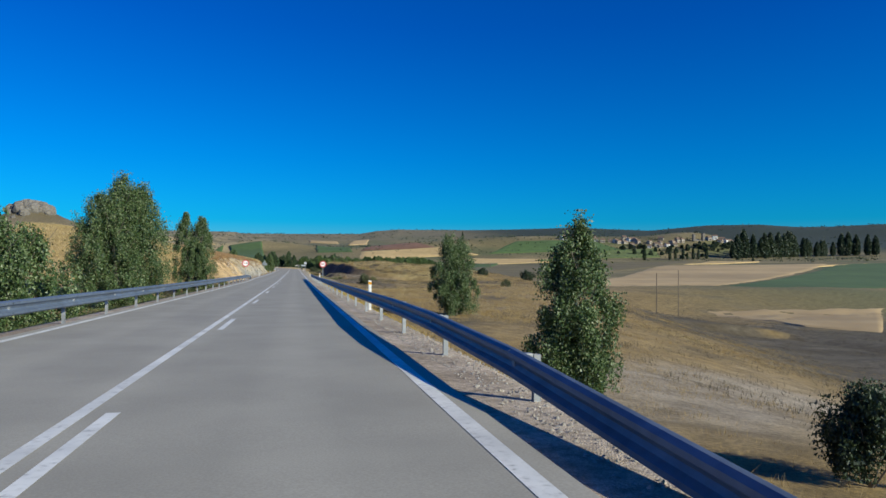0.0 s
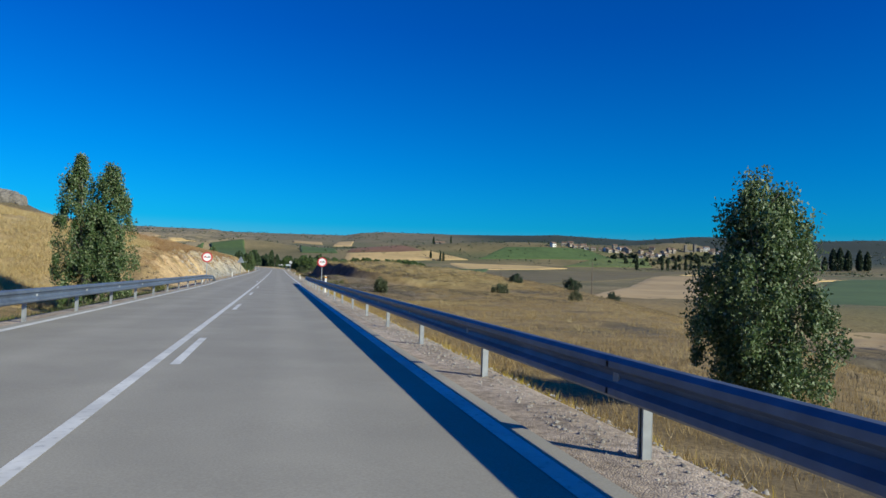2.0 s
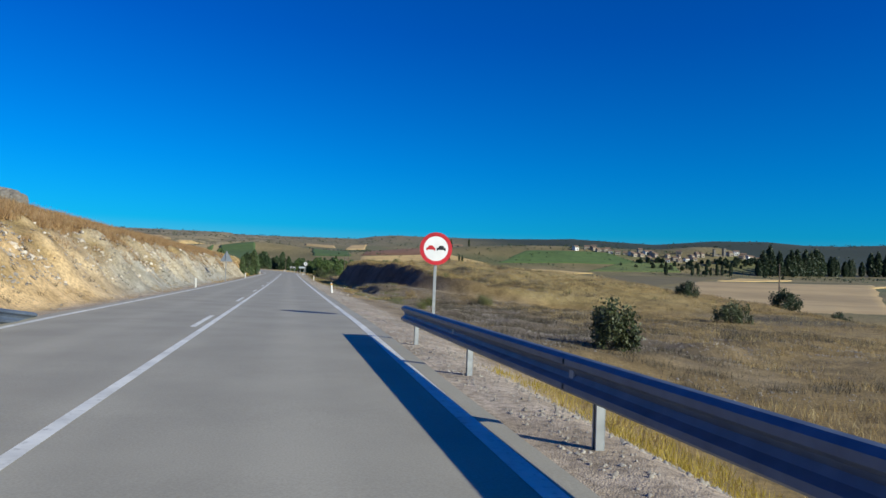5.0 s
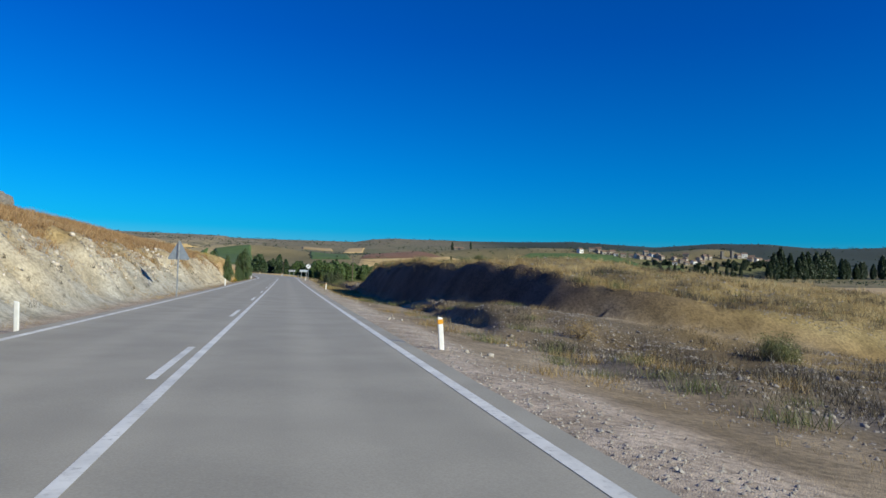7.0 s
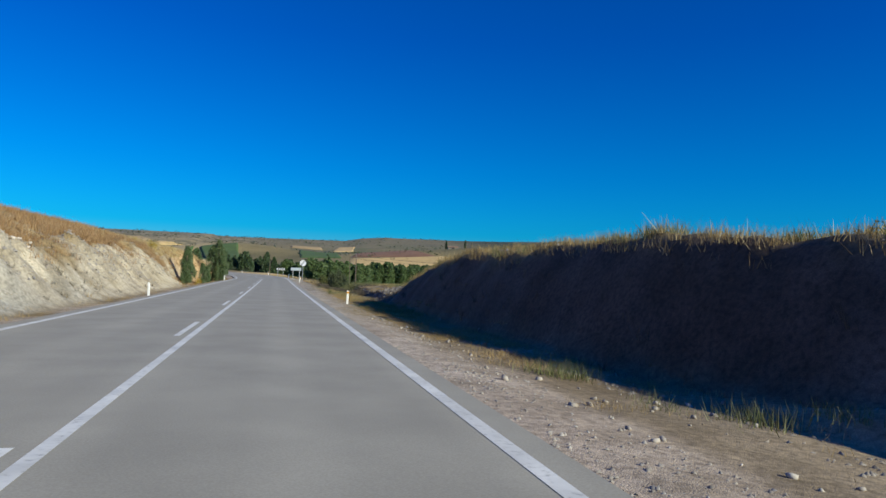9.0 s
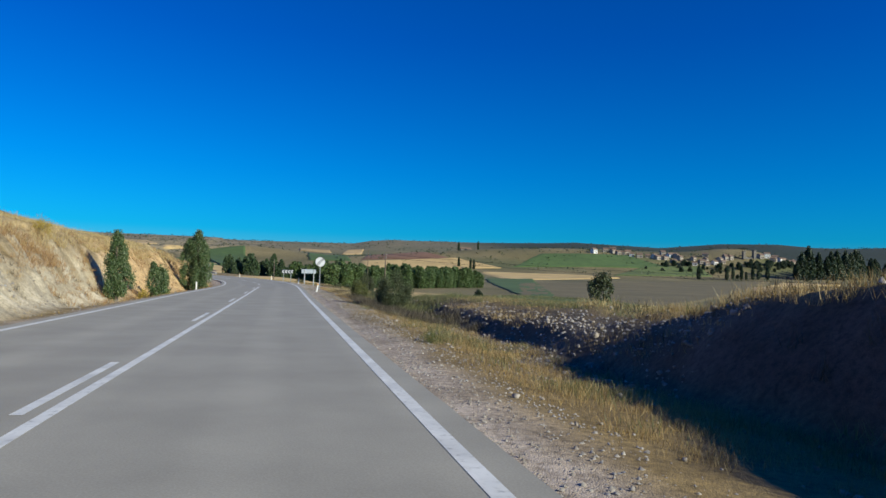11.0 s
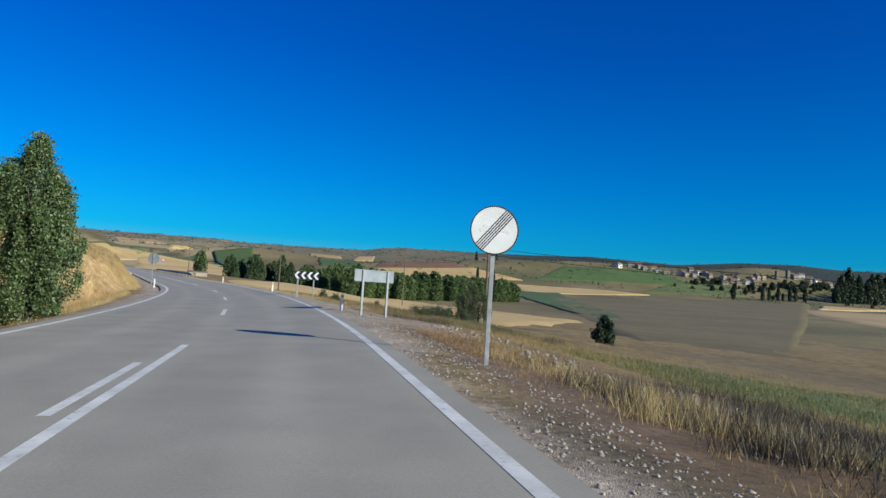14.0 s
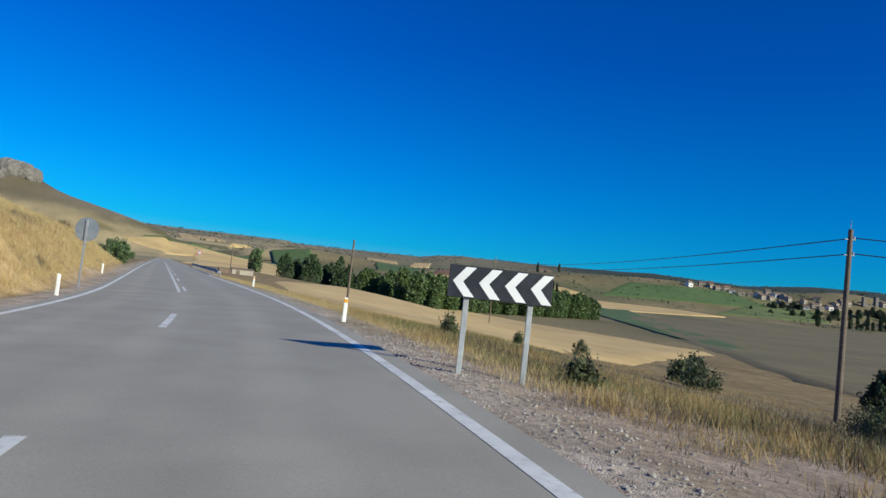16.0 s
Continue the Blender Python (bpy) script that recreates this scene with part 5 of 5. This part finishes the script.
# ---- grass, stones and small growth ----
def blades(name, label, mat, count, pick, tall, seed, each=6, spread=0.12, wide=0.012, category="grass"):
    """Tufts of thin blades; pick gives places (d, y) and a weight for each try."""
    rng = np.random.default_rng(seed)
    d, y, keep = pick(rng, count)
    d, y = d[keep], y[keep]
    x = centre_x(y) + d
    n = len(x)
    z = land(x, y)
    size = rng.uniform(0.5, 1.3, n) * tall
    root = np.repeat(np.stack([x, y, z - 0.02], 1), each, 0)
    s = np.repeat(size, each)[:, None]
    m = len(root)
    root = root + np.concatenate([rng.normal(size=(m, 2)) * spread, np.zeros((m, 1))], 1)
    lean = np.concatenate([rng.normal(size=(m, 2)) * 0.38, np.ones((m, 1))], 1)
    tip = root + lean * s * rng.uniform(0.6, 1.1, (m, 1))
    a = rng.uniform(0, 2 * math.pi, m)
    w = np.stack([np.cos(a), np.sin(a), np.zeros(m)], 1) * wide * (0.6 + s)
    ob = new(name, quads_mesh(name, np.stack([root - w, root + w, tip], 1), mat))
    return tagged(ob, label, category, kind="stuff")


def patch(d0, d1, y0, y1, rough=0.0, seed=0, power=1.0, also=None):
    def pick(rng, n):
        d = d0 + (d1 - d0) * rng.uniform(0, 1, n) ** power
        y = rng.uniform(y0, y1, n)
        keep = fbm(d / 3.0, y / 3.0, 3, 70 + seed) + rng.uniform(-0.3, 0.3, n) > rough
        if also is not None:
            keep &= also(d, y)
        return d, y, keep
    return pick


off_face = lambda d, y: ~((d > mound_foot(y) - 0.3) & (d < mound_foot(y) + 2.5) & (mound_rise(y) > 0.4))
off_yard = lambda d, y: off_face(d, y) & ~((y > 92) & (d < 16)) & ~((y > 84) & (d < 9))
on_heath = lambda d, y: off_yard(d, y) & (d > 15 + 20 * ease(45, 70, y))
blades("dry_grass", "dry golden grass on the embankment", GRASS_DRY, 15000, patch(5.1, 20, -2, 92, -0.05, 1, 1.5), 0.17, 101, 8, 0.12, 0.006)
blades("yellow_weeds", "low yellow flowering weeds behind the barrier", FLOWER_YELLOW, 7000, patch(4.8, 7.2, 22, 90, 0.1, 2), 0.13, 102, 8, 0.1, 0.006)
blades("dry_grass", "dry golden grass on the open slope", GRASS_DRY, 36000, patch(7, 62, 40, 150, -0.06, 3, 1.5, off_yard), 0.24, 103, 9, 0.2, 0.009)
blades("straw_grass", "pale straw tufts on the open slope", GRASS_PALE, 10000, patch(8, 40, 50, 140, 0.22, 30, 1.2, off_yard), 0.3, 121, 10, 0.16, 0.008)
blades("heath", "grey-brown heath on the valley slope", GRASS_DULL, 17000, patch(15, 110, 5, 175, 0.0, 4, 1.2, on_heath), 0.26, 104, 12, 0.3, 0.012)
blades("yard_weeds", "sparse dull weeds on bare stony ground", GRASS_DULL, 8000, patch(7.6, 30, 92, 160, 0.04, 5, 1.0, off_face), 0.17, 105, 12, 0.15, 0.006)
blades("dark_weeds", "clumps of dark dead weeds on stony ground", GRASS_DULL, 1500, patch(8.6, 30, 92, 150, 0.12, 31, 1.0, off_face), 0.24, 122, 60, 0.26, 0.007)
blades("yard_weeds", "sparse straw-coloured weeds on bare stony ground", GRASS_DRY, 4000, patch(6.4, 26, 92, 190, 0.14, 6, 1.2, off_face), 0.13, 106, 10, 0.12, 0.006)
on_mound = lambda d, y: (d > mound_foot(y) + 1.75) & ((y > 137) | (d > mound_foot(y) + 5.5))
blades("dry_grass", "pale dry grass on top of the mound", GRASS_DRY, 14000, patch(8, 46, 128, 200, -0.05, 7, 1.3, on_mound), 0.26, 107, 10, 0.16, 0.008)
blades("straw_grass", "straw tufts on top of the mound", GRASS_PALE, 6000, patch(8, 40, 132, 198, 0.1, 32, 1.4, on_mound), 0.42, 123, 14, 0.14, 0.01)
blades("green_grass", "olive tufts on top of the mound", GRASS_GREEN, 2200, patch(8, 40, 132, 198, 0.2, 33, 1.4, on_mound), 0.36, 124, 18, 0.14, 0.009)
blades("dark_weeds", "dark weeds on top of the mound", GRASS_DULL, 3500, patch(8, 46, 128, 198, 0.2, 34, 1.3, on_mound), 0.36, 125, 20, 0.16, 0.01)
blades("dry_grass", "sparse dry tufts on the stony verge", GRASS_DRY, 1600, patch(5.6, 8.6, 184, 204, 0.14, 8, 1.0), 0.15, 108, 12, 0.12, 0.006)
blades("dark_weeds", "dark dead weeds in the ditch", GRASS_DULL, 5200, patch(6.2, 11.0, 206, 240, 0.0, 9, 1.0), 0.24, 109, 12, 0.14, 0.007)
blades("tall_grass", "tall dead weeds beside the verge", GRASS_DULL, 1900, patch(5.9, 7.6, 199, 215, 0.0, 18, 1.0), 0.34, 118, 12, 0.12, 0.006)
blades("tall_grass", "tall golden grass beside the verge", GRASS_DRY, 1800, patch(5.6, 8.2, 214, 247, 0.1, 19, 1.0), 0.17, 119, 12, 0.12, 0.006)
blades("dry_grass", "golden grass beyond the ditch", GRASS_DRY, 2600, patch(9.4, 15, 186, 212, 0.05, 20, 1.3), 0.16, 120, 10, 0.2, 0.008)
blades("green_grass", "faded green grass in the near field", GRASS_OLIVE, 34000, patch(11.5, 62, 186, 252, -0.2, 10, 1.3), 0.15, 110, 10, 0.25, 0.011)
blades("dry_grass", "straw mixed into the green field", GRASS_DRY, 4000, patch(12.0, 46, 216, 262, 0.08, 35, 1.6), 0.2, 126, 8, 0.2, 0.009)
blades("low_weeds", "low dry weeds on stony ground below the bend", GRASS_DRY, 4500, patch(9.6, 15, 246, 296, 0.0, 16, 1.2), 0.2, 116, 10, 0.13, 0.006)
blades("dry_grass", "golden grass below the bend", GRASS_DRY, 11000, patch(8.0, 44, 262, 345, 0.05, 11, 1.2), 0.2, 111, 9, 0.2, 0.008)
blades("straw_grass", "pale grass along the outer edge of the bend", GRASS_PALE, 6500, patch(5.2, 12, 268, 345, -0.05, 17, 1.3), 0.2, 117, 9, 0.15, 0.006)
blades("straw_grass", "pale straw grass above the cutting", GRASS_PALE, 17000, patch(-9.6, -30, 70, 100, -0.2, 12, 1.5), 0.38, 112, 10, 0.16, 0.011)
blades("straw_grass", "pale straw grass above the cutting", GRASS_PALE, 21000, patch(-9.6, -30, 195, 330, -0.2, 36, 1.5), 0.36, 127, 9, 0.16, 0.011)
blades("russet_grass", "russet grass above the stony cutting", GRASS_BROWN, 19000, patch(-8.8, -24, 96, 212, -0.2, 37, 1.7), 0.42, 128, 12, 0.14, 0.012)
blades("russet_grass", "russet tufts hanging over the cutting's edge", GRASS_BROWN, 6000, patch(-7.0, -10.5, 84, 262, 0.12, 13), 0.34, 113, 14, 0.14, 0.01)
blades("straw_grass", "golden grass on the low bank past the cutting", GRASS_PALE, 6000, patch(-5.8, -16, 262, 350, -0.1, 38), 0.24, 129, 9, 0.14, 0.007)
blades("dry_grass", "dry grass at the foot of the cutting", GRASS_DRY, 4200, patch(-4.8, -7.2, 66, 330, 0.16, 14, 1.3), 0.16, 114, 10, 0.1, 0.006)
blades("green_grass", "green weeds below the barrier", GRASS_GREEN, 6000, patch(-4.8, -11, -2, 80, 0.0, 15, 1.3), 0.22, 115, 9, 0.12, 0.008)
blades("low_weeds", "dark tufts on the gravel outside the bend", GRASS_DULL, 900, patch(5.2, 9, 242, 284, 0.1, 39, 1.0), 0.12, 130, 16, 0.1, 0.006)

blades("dark_weeds", "thick clumps of dead weeds before the mound", GRASS_DULL, 130, patch(9.0, 24, 104, 160, 0.12, 41, 1.0, off_face), 0.42, 131, 190, 0.42, 0.009)
blades("low_weeds", "olive clumps on the stony verge", GRASS_OLIVE, 60, patch(6.2, 10.5, 112, 160, 0.1, 42, 1.0, off_face), 0.26, 132, 150, 0.26, 0.007)
blades("dry_grass", "golden clumps on the stony verge", GRASS_DRY, 150, patch(5.6, 11, 118, 172, 0.1, 43, 1.0, off_face), 0.26, 133, 120, 0.26, 0.007)
blades("dark_weeds", "thick clumps of dead weeds beside the ditch", GRASS_DULL, 190, patch(6.4, 9.2, 198, 234, 0.1, 44, 1.0), 0.34, 134, 150, 0.28, 0.008)
blades("low_weeds", "straw clumps beside the ditch", GRASS_DRY, 240, patch(5.7, 8.4, 180, 222, 0.06, 45, 1.0), 0.14, 135, 130, 0.2, 0.007)


def stones(name, label, count, pick, small, large, seed, mat=STONE, sink=0.3):
    """Many small angular stones in one mesh."""
    rng = np.random.default_rng(seed)
    d, y, keep = pick(rng, count)
    d, y = d[keep], y[keep]
    x = centre_x(y) + d
    n = len(x)
    size = small + (large - small) * rng.uniform(0, 1, n) ** 2
    z = land(x, y) + size * (0.5 - sink)
    form = np.array([(1, 0, 0), (-1, 0, 0), (0, 1, 0), (0, -1, 0), (0, 0, 0.55)], float)
    form[:4, 2] = -0.35
    tri = np.array([(0, 2, 4), (2, 1, 4), (1, 3, 4), (3, 0, 4)])
    v = form[None] * rng.uniform(0.55, 1.1, (n, 5, 1)) + rng.normal(size=(n, 5, 3)) * 0.16
    a = rng.uniform(0, 2 * math.pi, n)
    c, s = np.cos(a)[:, None], np.sin(a)[:, None]
    v = np.stack([v[..., 0] * c - v[..., 1] * s, v[..., 0] * s + v[..., 1] * c, v[..., 2]], -1)
    v = v * size[:, None, None] * 0.6 + np.stack([x, y, z], 1)[:, None]
    f = (tri[None] + 5 * np.arange(n)[:, None, None]).reshape(-1, 3)
    me = bpy.data.meshes.new(name)
    me.vertices.add(5 * n)
    me.vertices.foreach_set("co", v.astype(np.float32).ravel())
    me.loops.add(f.size)
    me.loops.foreach_set("vertex_index", f.astype(np.int32).ravel())
    me.polygons.add(len(f))
    me.polygons.foreach_set("loop_start", np.arange(0, f.size, 3, dtype=np.int32))
    me.materials.append(mat)
    me.update(calc_edges=True)
    return tagged(new(name, me), label, "stones", kind="stuff")


stones("gravel", "pale gravel along the asphalt edge", 46000, patch(3.86, 5.4, 0, 300, -0.3, 21, 1.3), 0.014, 0.06, 201)
stones("gravel", "pale gravel along the asphalt edge", 7000, patch(-4.15, -5.4, 20, 320, -0.2, 22, 1.3), 0.012, 0.06, 202)
stones("loose_stones", "loose stones on bare ground", 48000, patch(6.8, 24, 92, 165, -0.02, 23, 1.3, off_face), 0.015, 0.085, 203, ROADSTONE)
stones("loose_stones", "pale stones heaped before the mound", 1800, patch(8, 18, 128, 150, 0.05, 40, 1.0, off_face), 0.03, 0.13, 210, ROADSTONE)
stones("rubble", "grey rubble spread before the mound", 15000, patch(9, 24, 112, 150, 0.12, 46, 1.0, off_face), 0.02, 0.12, 211, ROADSTONE)
stones("rubble", "broken limestone rubble on a steep bank", 4500, patch(7.4, 11.2, 186, 214, -0.05, 24), 0.02, 0.13, 204)
stones("loose_stones", "small stones on the verge", 9000, patch(5.2, 8.6, 186, 236, -0.05, 28), 0.012, 0.08, 208, ROADSTONE)
stones("loose_stones", "loose stones below the bend", 9000, patch(4.3, 8, 246, 292, -0.05, 25, 1.4), 0.01, 0.055, 205, ROADSTONE)
stones("cutting_stones", "rough pale stones sticking out of the cutting", 16000, patch(-6.2, -9.8, 100, 200, 0.08, 26), 0.03, 0.17, 206)
stones("cutting_stones", "rough stones at the foot of the cutting", 3000, patch(-5.0, -7.5, 74, 260, 0.15, 29), 0.02, 0.16, 209, ROADSTONE)
stones("mound_stones", "pale stones scattered on the mound", 3000, patch(9, 32, 128, 196, 0.05, 27, 1.4, on_mound), 0.04, 0.2, 207)


def boulders(name, label, count, pick, small, large, seed, mat=STONE, sink=0.35, flat=0.7):
    """Larger broken stones, each an uneven lump with faces of its own."""
    bm = bmesh.new()
    bmesh.ops.create_icosphere(bm, subdivisions=1, radius=1)
    form = np.array([v.co[:] for v in bm.verts])
    tri = np.array([[v.index for v in f.verts] for f in bm.faces])
    bm.free()
    rng = np.random.default_rng(seed)
    d, y, keep = pick(rng, count)
    d, y = d[keep], y[keep]
    x = centre_x(y) + d
    n, k = len(x), len(form)
    size = small + (large - small) * rng.uniform(0, 1, n) ** 2.2
    v = np.sign(form) * np.abs(form) ** 0.75
    v = v[None] * rng.uniform(0.5, 1.2, (n, k, 1)) * rng.uniform(0.6, 1.2, (n, 1, 3)) * (1, 1, flat)
    a, tilt = rng.uniform(0, 2 * math.pi, n)[:, None], rng.normal(size=(n, 1)) * 0.4
    c, q = np.cos(tilt), np.sin(tilt)
    v = np.stack([v[..., 0] * c - v[..., 2] * q, v[..., 1], v[..., 0] * q + v[..., 2] * c], -1)
    c, q = np.cos(a), np.sin(a)
    v = np.stack([v[..., 0] * c - v[..., 1] * q, v[..., 0] * q + v[..., 1] * c, v[..., 2]], -1)
    z = land(x, y) + size * (0.5 - sink) * flat
    v = v * size[:, None, None] * 0.5 + np.stack([x, y, z], 1)[:, None]
    f = (tri[None] + k * np.arange(n)[:, None, None]).reshape(-1, 3)
    me = bpy.data.meshes.new(name)
    me.vertices.add(k * n)
    me.vertices.foreach_set("co", v.astype(np.float32).ravel())
    me.loops.add(f.size)
    me.loops.foreach_set("vertex_index", f.astype(np.int32).ravel())
    me.polygons.add(len(f))
    me.polygons.foreach_set("loop_start", np.arange(0, f.size, 3, dtype=np.int32))
    me.materials.append(mat)
    me.update(calc_edges=True)
    return tagged(new(name, me), label, "stones", kind="stuff")


boulders("bank_rocks", "broken pale limestone blocks tumbled down the ditch bank", 1900, patch(7.2, 10.6, 186, 216, -0.02, 51), 0.04, 0.21, 301, ROADSTONE)
boulders("bank_rocks", "brown stones along the edge of bare ground", 900, patch(6.9, 9.2, 236, 252, -0.1, 52), 0.03, 0.17, 302, ROADSTONE)
boulders("cutting_rocks", "pale rocks standing out of the cutting", 3400, patch(-6.4, -9.0, 98, 172, 0.02, 53), 0.05, 0.34, 303, PINKSTONE, 0.45)
boulders("cutting_rocks", "ochre rocks standing out of the cutting", 260, patch(-6.0, -8.4, 78, 100, 0.1, 54), 0.06, 0.26, 304, OCHRESTONE, 0.55)
boulders("yard_rubble", "grey rubble lying on the stony ground", 1100, patch(8.4, 20, 118, 146, 0.1, 55, 1.2, off_face), 0.04, 0.2, 305, ROADSTONE)
boulders("verge_rocks", "pale stones at the edge of the verge", 500, patch(4.7, 7.5, 120, 200, 0.1, 56), 0.04, 0.16, 306, STONE)
blades("dark_weeds", "dark tufts clinging to the cutting", GRASS_DULL, 900, patch(-5.6, -8.8, 80, 250, 0.1, 57), 0.24, 136, 16, 0.08, 0.008)
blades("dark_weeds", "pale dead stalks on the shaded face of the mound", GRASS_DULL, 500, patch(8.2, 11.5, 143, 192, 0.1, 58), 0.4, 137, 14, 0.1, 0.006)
blades("straw_grass", "tall pale grass on the edge of the ditch", GRASS_PALE, 50, patch(6.0, 7.6, 224, 240, 0.0, 59), 0.3, 138, 90, 0.26, 0.006)
blades("tall_grass", "dull olive grass beside a dark bush", GRASS_OLIVE, 26, patch(7.8, 9.4, 206, 210.5, -0.2, 60), 0.42, 139, 110, 0.28, 0.007)
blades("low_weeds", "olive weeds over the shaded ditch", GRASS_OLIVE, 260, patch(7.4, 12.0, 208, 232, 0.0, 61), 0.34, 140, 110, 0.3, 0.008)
blades("dry_grass", "low straw tufts over the gravel verge", GRASS_DRY, 420, patch(5.2, 8.0, 168, 210, 0.0, 62, 1.2), 0.12, 141, 60, 0.2, 0.005)
blades("low_weeds", "grey-green tufts over the gravel verge", GRASS_OLIVE, 160, patch(5.4, 8.2, 150, 210, 0.05, 63, 1.0), 0.2, 142, 70, 0.2, 0.005)
boulders("verge_rocks", "small grey stones strewn over the verge", 1500, patch(5.0, 8.4, 150, 206, -0.05, 64), 0.03, 0.15, 307, ROADSTONE)
blades("straw_grass", "tall golden grass on the bank inside the bend", GRASS_PALE, 10000, patch(-5.2, -12, 256, 340, -0.1, 65, 1.2), 0.26, 143, 9, 0.13, 0.007)
blades("russet_grass", "russet stalks on the bank inside the bend", GRASS_BROWN, 1500, patch(-6.0, -11, 252, 300, 0.05, 66, 1.2), 0.42, 144, 10, 0.12, 0.006)
blades("dark_weeds", "scattered dark weeds over the rubble yard", GRASS_DULL, 420, patch(8.6, 26, 104, 140, 0.04, 67, 1.0, off_face), 0.26, 145, 110, 0.36, 0.007)
blades("russet_grass", "russet turf on the slope below the verge", GRASS_BROWN, 2600, patch(5.4, 8.0, 229, 249, 0.0, 68, 1.0), 0.1, 146, 12, 0.12, 0.006)
crest_edge = lambda d, y: (d > mound_foot(y) + 1.5) & (d < mound_foot(y) + 5.0)
blades("dry_grass", "dry golden fringe along the crest of the mound", GRASS_DRY, 9000, patch(9, 19, 136, 192, -0.15, 69, 1.0, crest_edge), 0.3, 147, 12, 0.16, 0.008)
blades("green_grass", "olive clumps along the crest of the mound", GRASS_OLIVE, 260, patch(9, 19, 136, 190, 0.05, 70, 1.0, crest_edge), 0.36, 148, 70, 0.2, 0.008)
bush(12.6, 150.2, 0.45, 0.6, "rounded olive bush on the crest of the mound", 90, 7000, 0.03, GRASS_OLIVE)
bush(13.6, 145.4, 0.5, 0.4, "tall dry weeds on the crest of the mound", 91, 3000, 0.03, GRASS_DRY)
blades("straw_grass", "low straw over the verge beside the mound", GRASS_DRY, 900, patch(5.4, 8.4, 150, 208, -0.1, 71, 1.0), 0.13, 149, 60, 0.24, 0.005)
blades("low_weeds", "grey-olive weeds over the verge beside the mound", GRASS_OLIVE, 240, patch(5.5, 8.6, 172, 208, 0.0, 72, 1.0), 0.2, 150, 70, 0.24, 0.006)
blades("low_weeds", "olive scrub along the foot of the bend", GRASS_OLIVE, 420, patch(6.6, 13.5, 256, 288, 0.0, 73, 1.0), 0.26, 151, 80, 0.34, 0.006)
blades("dark_weeds", "dark dead scrub along the foot of the bend", GRASS_DULL, 300, patch(6.8, 15, 254, 282, 0.04, 74, 1.0), 0.34, 152, 80, 0.3, 0.007)
blades("straw_grass", "golden tufts among scrub below the bend", GRASS_DRY, 1100, patch(5.8, 12, 258, 300, 0.0, 75, 1.0), 0.24, 153, 60, 0.26, 0.006)
blades("dark_weeds", "dark tufts dotted over the ochre bank", GRASS_BROWN, 500, patch(-6.6, -10, 214, 300, 0.08, 76, 1.0), 0.26, 154, 40, 0.14, 0.008)
stones("rubble", "dark grey rubble strewn over the yard", 26000, patch(9, 26, 100, 140, -0.02, 77, 1.2, off_face), 0.02, 0.11, 212, ROADSTONE)
blades("dark_weeds", "line of dark dead stalks along the top of the bank inside the bend", GRASS_DULL, 700, patch(-7.4, -9.4, 246, 325, -0.05, 78, 1.0), 0.4, 155, 26, 0.14, 0.008)
blades("straw_grass", "tall straw on the bank inside the bend", GRASS_PALE, 5000, patch(-5.0, -8.0, 276, 335, -0.1, 79, 1.0), 0.3, 156, 9, 0.13, 0.007)
